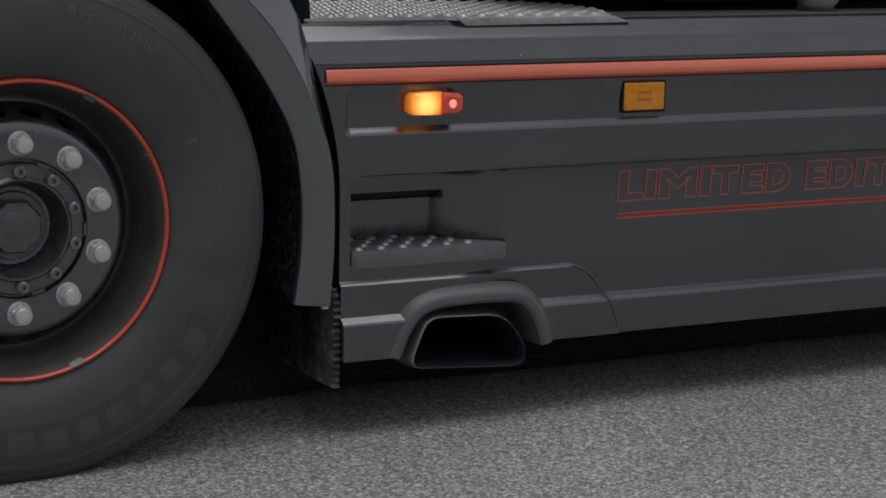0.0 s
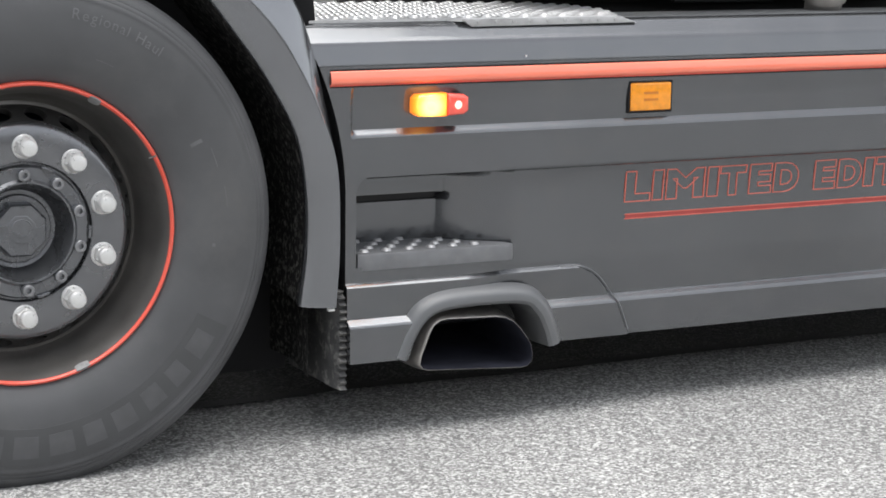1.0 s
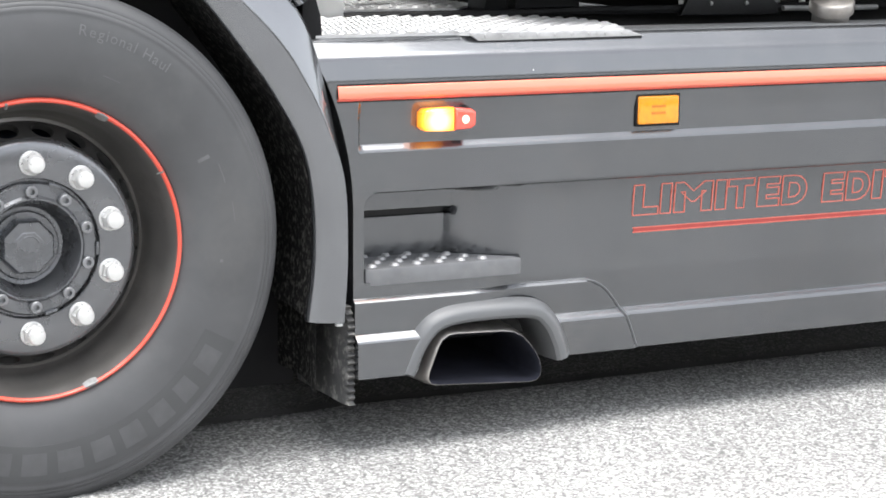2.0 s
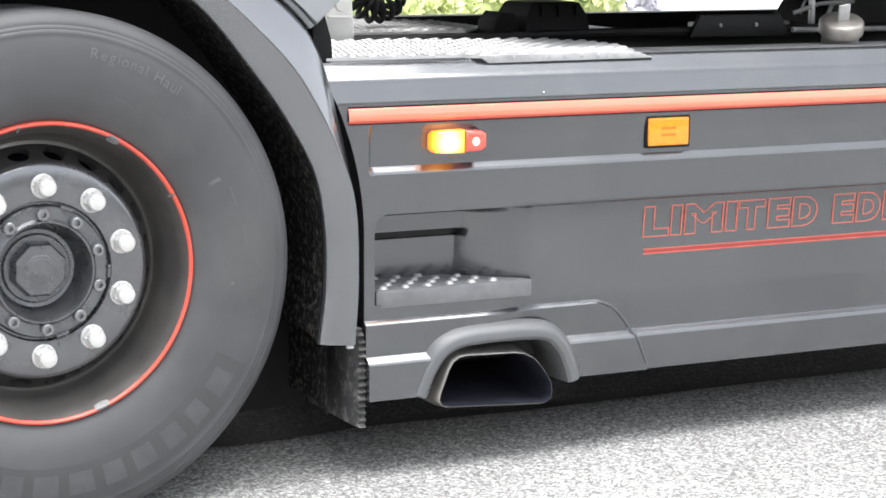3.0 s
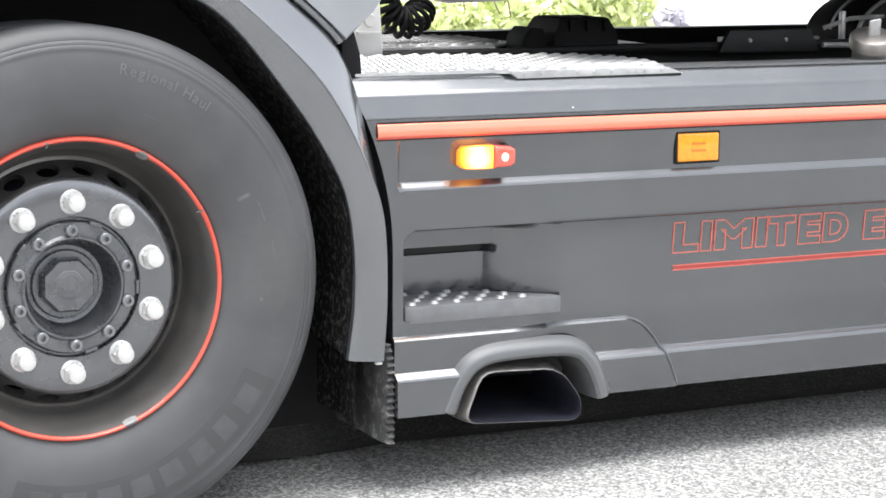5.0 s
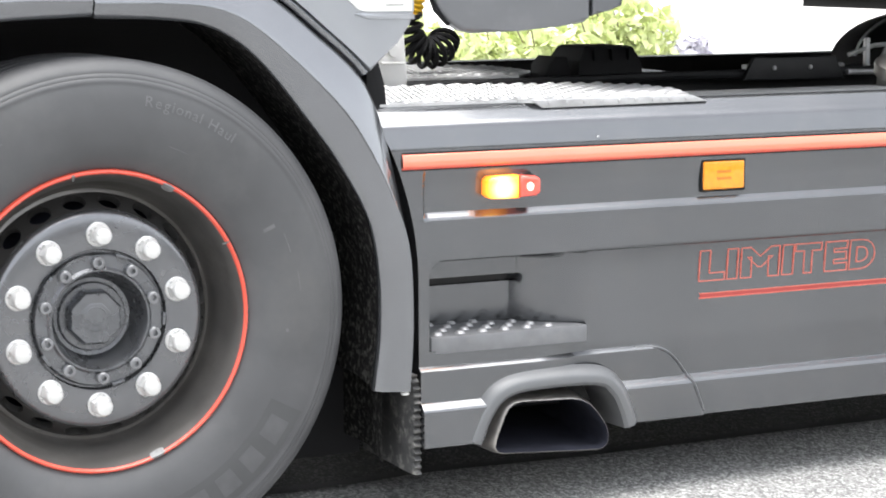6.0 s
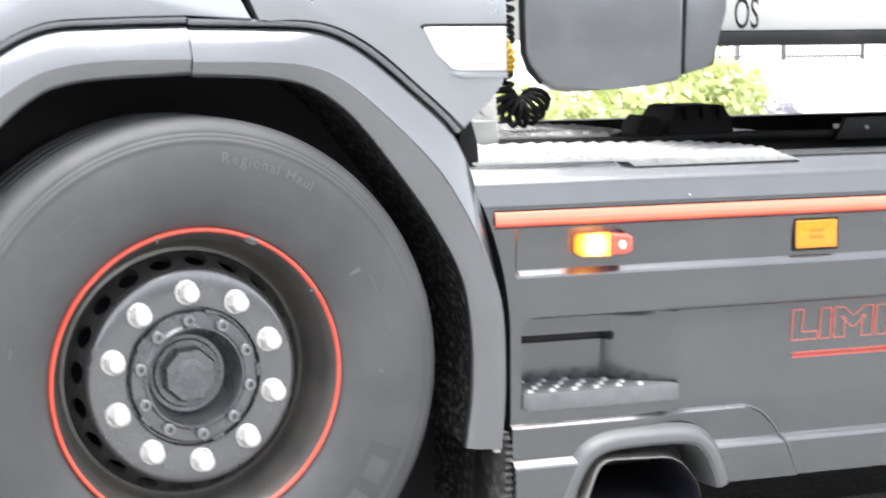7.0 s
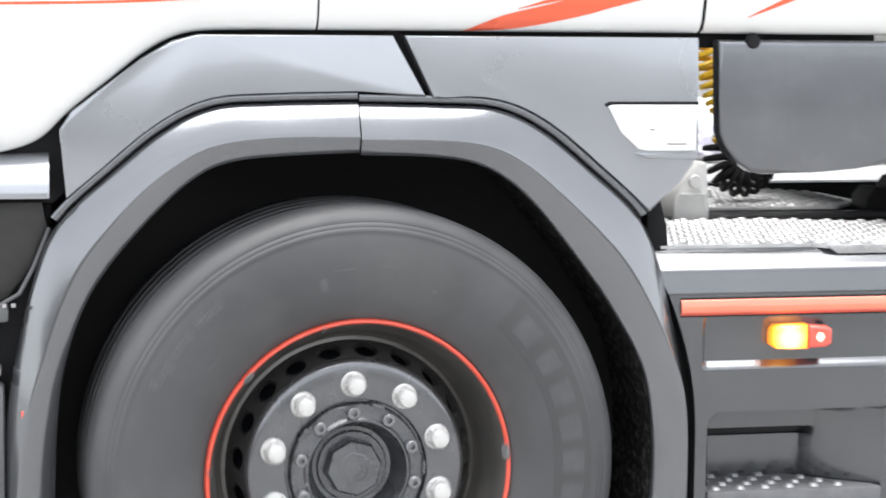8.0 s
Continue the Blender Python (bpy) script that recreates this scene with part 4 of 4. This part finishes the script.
# ---- catwalk and chassis ----
def tread_plate(poly, z, name, material, label, step):
    pl = part(name, plate(poly, z - 0.007, z, 0.002), material, truck, label)
    from_x, to_x = min(p[0] for p in poly), max(p[0] for p in poly)
    from_y, to_y = min(p[1] for p in poly), max(p[1] for p in poly)

    def inside(x, y):
        hit = False
        for (xa, ya), (xb, yb) in zip(poly, poly[1:] + poly[:1]):
            if (ya > y) != (yb > y) and x < (xb - xa) * (y - ya) / (yb - ya) + xa:
                hit = not hit
        return hit
    bm = bmesh.new()
    r, x = 0, from_x
    k = 0
    y = from_y + step / 2
    while y < to_y:
        x = from_x + (step / 2 if k % 2 else 0)
        while x < to_x:
            if all(inside(x + a, y + b) for a, b in ((0.02, 0), (-0.02, 0), (0, 0.02), (0, -0.02))):
                bmesh.ops.create_cone(bm, cap_ends=True, segments=8, radius1=step * 0.34, radius2=step * 0.16, depth=0.006, matrix=Matrix.Translation((x, y, z + 0.003)))
            x += step
        y += step * 0.55
        k += 1
    tagged(part("tread_studs", bm, material, pl), kind="stuff")
    return pl


tread_plate([(0.615, 0.054), (0.93, 0.054), (0.955, 0.032), (1.335, 0.032), (1.36, 0.07), (1.405, 0.20), (1.405, 0.34), (1.34, 0.46), (1.0, 0.56), (0.63, 0.56)], 0.890, "catwalk_plate", ALU, "bright aluminium tread plate on top of the skirt", 0.046)
part("plate_lip", prism([(0.953, 0.8885), (1.345, 0.8885), (1.385, 0.874), (0.978, 0.872)], 0.029, 0.042, 0.001), ALU2, truck, "dull folded lip of the tread plate")
for k in range(9):
    part("rivet", lathe([(-0.010, 0.0), (-0.0095, 0.004), (-0.006, 0.0055)], 10), ALU2, truck).location = (0.995 + k * 0.042, 0.037, 0.882)
tread_plate([(0.70, 0.81), (1.30, 0.81), (1.42, 0.95), (1.42, 1.2), (1.2, 1.40), (0.70, 1.45)], 0.893, "inner_catwalk", ALU2, "dull grey tread plate between the chassis rails", 0.05)


def chassis():
    for y in (0.72, 1.62):
        sec = [(0.08, 0.885), (0.0, 0.885), (0.0, 0.62), (0.08, 0.62), (0.08, 0.632), (0.012, 0.632), (0.012, 0.873), (0.08, 0.873)]
        bm = loft([[(x, y + a, z) for a, z in sec] for x in (0.5, 4.2)], closed_section=True, caps=True)
        part("chassis_rail", bm, FRAME, truck, "black steel chassis rail")
    for x in (1.0, 1.9, 2.9):
        part("cross_member", box(x, x + 0.12, 0.73, 1.63, 0.70, 0.86, 0.006), FRAME, truck)
    # unseen tank, engine and far-side boxes added to keep light from below
    bm = box(0.70, 4.2, 0.14, 0.70, 0.19, 0.84, 0.03)
    part("fuel_tank", bm, FRAME, truck, "black tank behind the skirt, lowered to block light below")
    part("far_tank_block", box(0.60, 4.2, 1.75, 2.30, 0.34, 0.72, 0.03), FRAME, truck)
    part("engine", box(-1.3, 0.55, 0.62, 1.95, 0.32, 1.05, 0.04), FRAME, truck)
    part("cab_body", box(-1.4, 0.64, 0.08, 2.42, 1.33, 2.1, 0.05), WHITE, truck)
    part("cab_floor", box(-1.4, 0.62, 0.10, 2.40, 1.10, 1.30, 0.02), BLACK, truck)
    part("far_skirt_block", box(0.6, 4.2, 2.40, 2.44, 0.17, 0.70, 0.01), FRAME, truck)
    part("far_step_block", box(-1.4, -0.62, 2.38, 2.44, 0.25, 1.2, 0.01), PAINT, truck)
    part("axle", box(-0.12, 0.12, 0.3, 2.1, 0.30, 0.45, 0.02), FRAME, truck)
    # black plate and small fittings on the rail
    part("rail_plate", prism([(1.84, 0.875), (1.87, 0.932), (2.12, 0.932), (2.15, 0.872)], 0.60, 0.615, 0.004), FRAME, truck)
    for x in (1.93, 2.04):
        part("bolt", lathe([(0.594, 0.0), (0.595, 0.005), (0.60, 0.006)], 10), ALU2, truck).location = (x, 0, 0.905)
    # covered box standing on the rail
    bm = bmesh.new()
    loft([[(1.455 + i, 0.78 + i * 0.6, z), (1.645 - i, 0.78 + i * 0.6, z), (1.645 - i, 0.96 - i * 0.6, z), (1.455 + i, 0.96 - i * 0.6, z)] for i, z in ((0, 0.88), (0.006, 0.925), (0.024, 0.958), (0.034, 0.962))], closed_section=True, caps=True, bm=bm)
    part("battery_cover", bm, BLACK, truck, "black plastic cover on the chassis", 20)
    for x in (1.50, 1.55, 1.60):
        part("cover_rib", box(x, x + 0.006, 0.778, 0.800, 0.925, 0.955, 0.002), BLACK, truck)
    part("small_cover", prism([(1.375, 0.88), (1.38, 0.915), (1.40, 0.938), (1.435, 0.935), (1.448, 0.88)], 0.80, 0.9, 0.005), BLACK, truck)
    part("white_fitting", lathe([(-0.02, 0.0), (-0.02, 0.05), (0.0, 0.055)], 24), WHITEPLASTIC, truck).matrix_basis = Matrix.Translation((1.03, 1.1, 0.895)) @ Matrix.Rotation(radians(-90), 4, "X")
    for x, w in ((1.95, 0.05), (2.2, 0.08)):
        part("fitting", box(x, x + w * 0.5, 0.73, 0.79, 0.883, 0.905, 0.004), ALU2, truck)
    part("cross_pipe", tube([(2.1, 0.52, 0.895), (2.2, 0.52, 0.893), (2.4, 0.52, 0.893)], 0.007, 8), ALU2, truck)
    part("cross_pipe", tube([(0.8, 0.62, 0.88), (1.6, 0.64, 0.89), (2.9, 0.62, 0.89)], 0.012, 8), FRAME, truck)
    # rear mudguard and coupling carrier
    loops = []
    for a in np.linspace(200, 60, 16):
        b = radians(a)
        loops.append([(3.1 + 0.60 * math.cos(b), y, 0.50 + 0.60 * math.sin(b)) for y in (0.02, 0.35, 0.60)])
    part("rear_mudguard", loft(loops), BLACK, truck, "black rear mudguard")
    part("coupling_plate", plate([(2.62, 0.85), (2.75, 0.75), (3.4, 0.75), (3.4, 1.6), (2.75, 1.6), (2.62, 1.5)], 1.035, 1.06, 0.004), FRAME, truck, "black coupling plate")
    part("coupling_stand", prism([(2.30, 0.88), (2.55, 1.02), (3.3, 1.02), (3.4, 0.88)], 0.80, 0.86, 0.006), FRAME, truck)
    # inner mudguard over the drive axle, with pale stays
    guard = spline([(2.30, 0.885), (2.325, 0.945), (2.38, 0.990), (2.46, 1.020), (2.58, 1.040), (2.80, 1.046)], 6)
    rows = [[(x, y, z + 0.012 * math.sin(math.pi * (y - 0.66) / 0.24)) for y in (0.66, 0.68, 0.72, 0.78, 0.84, 0.88, 0.90)] for x, z in guard]
    part("inner_mudguard", loft(rows), GLOSSBLACK, truck, "glossy black mudguard over the drive axle", 60)
    # pale tubes standing in for the light streaks on the gloss
    part("mudguard_highlight", tube([(x, 0.66, z + 0.003) for x, z in guard], 0.006, 8), ALU2, truck)
    part("mudguard_highlight", tube([(x, 0.78, z + 0.014) for x, z in guard[2:]], 0.004, 8), ALU, truck)
    part("stay", box(2.245, 2.257, 0.640, 0.656, 0.88, 0.975, 0.002), ALU, truck)
    part("stay", tube([(2.20, 0.66, 0.93), (2.27, 0.64, 0.955), (2.38, 0.64, 0.96)], 0.006, 8), ALU, truck)
    # filler neck and cap
    neck = part("filler_neck", lathe([(-0.03, 0.045), (0.03, 0.044)], 32), STEEL, truck, "metal filler neck with round cap")
    neck.matrix_basis = Matrix.Translation((1.985, 0.16, 0.893)) @ Matrix.Rotation(radians(110), 4, "X") @ Matrix.Rotation(radians(10), 4, "Z")
    capm = part("filler_cap", lathe([(-0.022, 0.0), (-0.022, 0.040), (-0.019, 0.050), (-0.014, 0.0535), (0.010, 0.0535), (0.013, 0.050)], 40), STEEL, neck)
    capm.location = (0, -0.035, 0)
    capm.matrix_basis = Matrix.Translation((0, 0.032, 0)) @ Matrix.Rotation(radians(180), 4, "X")
    lever = box(-0.016, 0.016, -0.004, 0.004, 0, 0.045, 0.004)
    lv = part("lever", lever, ALU2, neck, "flat grey cap lever")
    lv.matrix_basis = Matrix.Rotation(radians(-90), 4, "X") @ Matrix.Translation((0.0, -0.005, 0.050))


chassis()
part("skirt_ledge", plate([(1.365, 0.062), (3.0, 0.062), (3.0, 0.20), (1.41, 0.20)], 0.876, 0.8845, 0.002), PLASTIC, truck, "dull grey top ledge of the skirt")


# ---- area in front of the wheel arch ----
def front_corner():
    loops = [[(x, 0.05, 1.085), (x, 0.0, 1.075 - d), (x, -0.014, 1.055), (x, -0.028, 1.030), (x, -0.036, 1.012), (x, -0.034, 1.003), (x, 0.05, 0.998)] for x, d in ((-1.4, 0.01), (-0.72, 0.008), (-0.64, 0.004), (-0.575, 0.0), (-0.569, 0.0))]
    part("step_housing", loft(loops), CABGREY, truck, "silver-grey panel above the cab steps", 50)
    part("step_well", prism([(-1.4, 0.30), (-0.655, 0.30), (-0.64, 0.60), (-0.60, 0.84), (-0.566, 0.96), (-0.566, 1.004), (-1.4, 1.000)], 0.06, 0.09, 0.0), BLACK, truck)
    part("well_side", prism([(-1.4, 0.992), (-0.582, 0.992), (-0.572, 0.94), (-0.605, 0.865), (-0.652, 0.81), (-1.4, 0.81)], 0.03, 0.055, 0.004), RECESSPAINT, truck, "dark plastic wall of the step recess")
    part("well_edge", tube([(-0.570, 0.02, 0.945), (-0.598, 0.015, 0.875), (-0.625, 0.012, 0.825), (-0.66, 0.01, 0.805)], 0.004, 8), PLASTIC, truck)
    part("cab_step", box(-1.3, -0.645, -0.012, 0.05, 0.775, 0.805, 0.006), PLASTIC, truck, "grey cab step edge")
    part("cab_step", box(-1.3, -0.66, -0.012, 0.05, 0.675, 0.69, 0.005), ALU2, truck)
    part("cab_step", box(-1.3, -0.655, -0.010, 0.05, 0.42, 0.66, 0.01), PLASTIC, truck, "dark lower step panel")
    for k in range(6):
        part("grip", box(-0.72 + k * 0.016, -0.712 + k * 0.016, -0.016, 0.0, 0.803, 0.809, 0.001), ALU2, truck)


front_corner()
part("far_front_wheel", lathe([(2.15, 0.0), (2.15, 0.5), (2.45, 0.5), (2.45, 0.0)], 32), BLACK, truck).location = (0, 0, 0.4965)


# ---- the distance behind the lorry ----
def shrub(x, y, w, d, h, seed, material, label, name, category):
    rnd = random.Random(seed)
    bm = bmesh.new()
    for k in range(900):
        px, py = rnd.uniform(-w, w), rnd.uniform(-d, d)
        top = h * (0.55 + 0.45 * noise.noise((x + px * 2.1, y + py, seed))) * (1 - 0.3 * abs(px / w))
        p = Vector((px, py, rnd.uniform(0.05, max(0.1, top))))
        s = rnd.uniform(0.05, 0.11)
        m = Matrix.Translation(p) @ Euler((rnd.uniform(0, 6), rnd.uniform(0, 6), rnd.uniform(0, 6))).to_matrix().to_4x4()
        vs = [bm.verts.new(m @ Vector(c)) for c in ((0, -s, 0), (s * 0.6, 0, s * 0.15), (0, s * 1.3, 0), (-s * 0.6, 0, s * 0.15))]
        bm.faces.new(vs)
    root = tagged(new(name), label, category, group="bushes in the yard")
    root.location = (x, y, 0.03)
    part("foliage", bm, material, root)
    for k in range(8):
        px, py = rnd.uniform(-w * 0.7, w * 0.7), rnd.uniform(-d * 0.7, d * 0.7)
        part("stem", tube([(px, py, 0), (px + 0.03, py, h * 0.25), (px + rnd.uniform(-0.1, 0.1), py, h * 0.5)], 0.008, 5), BARK, root)


for k, (x, y, w, d, h, mt) in enumerate([(6.8, 15.5, 1.0, 0.6, 0.80, 0), (8.2, 16.0, 0.9, 0.6, 0.75, 0), (9.7, 15.9, 0.7, 0.5, 1.15, 0), (7.4, 15.2, 0.6, 0.4, 0.5, 0), (5.6, 15.6, 0.8, 0.5, 0.75, 1), (10.6, 16.2, 0.45, 0.4, 0.60, 1)]):
    shrub(x, y, w, d, h, k + 3, PURPLE if mt else GREEN, "low pale flowering bush" if mt else "low bright green bush in the yard", "flower_bush" if mt else "bush", "bush")


def fence():
    root = tagged(new("railing_fence"), "grey vertical-bar fence far behind the yard", "fence")
    root.location = (0, 45.0, 0.03)
    for x0, x1 in ((26.2, 27.2), (28.3, 31.0), (31.7, 42.0)):
        for z in (0.08, 1.22):
            part("rail", box(x0, x1, -0.02, 0.02, z, z + 0.05, 0), FENCEMETAL, root)
    me = bpy.data.meshes.new("bar")
    bm = box(-0.020, 0.020, -0.02, 0.02, 0.0, 1.32, 0)
    bm.to_mesh(me)
    bm.free()
    me.materials.append(FENCEMETAL)
    for k in range(120):
        x = 26.3 + 0.125 * k
        if x < 27.0 and k % 2 or 27.0 < x < 28.3 or 31.0 < x < 31.7:
            continue
        ob = new("bar", me)
        ob.parent, ob.location = root, (x, 0, 0)
    for x in (26.9, 28.35, 31.0, 33.6, 36.2):
        part("post", box(x - 0.04, x + 0.04, -0.04, 0.04, 0, 1.45, 0.005), FENCEMETAL, root)


fence()


def trailer():
    root = tagged(new("semi_trailer"), "semi-trailer with white lettered band and dark lower rail", "trailer")
    part("lower_rail", box(1.20, 9.0, 0.105, 0.20, 1.124, 1.155, 0.003), FRAME, root, "dark lower side rail")
    part("band", box(1.22, 9.0, 0.115, 0.20, 1.157, 1.238, 0.003), TRAILER, root, "white lettered band")
    part("side_wall", box(1.22, 9.0, 0.120, 2.36, 1.240, 3.6, 0.01), TRAILERGREY, root, "greyish trailer wall")
    part("floor", box(1.22, 9.0, 0.205, 2.36, 1.13, 1.238, 0.0), FRAME, root)
    part("front_board", box(1.196, 1.218, 0.125, 2.36, 1.13, 3.6, 0.004), WHITE, root, "white front wall of the trailer")
    part("lock", box(1.232, 1.245, 0.106, 0.120, 1.240, 1.252, 0.002), BLACK, root)
    me = glyphs("OS", 0.1, depth=0.0006)
    for v in me.vertices:
        x, y, z = v.co
        v.co = (1.262 + x * 0.50, 0.1142 - z, 1.1625 + y * 0.98)
    part("band_letters", me, BLACK, root, "black capital letters")
    return root


semi_trailer = trailer()


# ---- movement: the lorry pulls away after standing ----
def motions():
    turn = [(0.0, 0.0), (3.0, 0.0), (6.0, 0.0), (6.4, 0.0), (6.5, 0.05), (6.6, 0.45), (6.8, 2.4), (7.0, 5.4), (7.2, 11.1), (7.4, 19.8), (7.5, 26.0), (7.6, 33.2), (7.7, 41.8), (7.8, 51.3), (7.9, 62.8), (8.0, 75.7)]
    reach = 0.497
    rise = {6.8: 0.001, 7.0: 0.003, 7.2: 0.007, 7.4: 0.012, 7.5: 0.014, 7.6: 0.016, 7.7: 0.018, 7.8: 0.019, 7.9: 0.020, 8.0: 0.021}
    walk(truck, [(t, pose(-reach * radians(a), 0, rise.get(t, 0.0))) for t, a in turn])
    walk(semi_trailer, [(t, pose(-reach * radians(a), 0, rise.get(t, 0.0))) for t, a in turn])
    walk(front_wheel, [(t, pose(0, HUB_Y, HUB_Z - rise.get(t, 0.0), 0, 1.3 - a, STEER)) for t, a in turn])


motions()
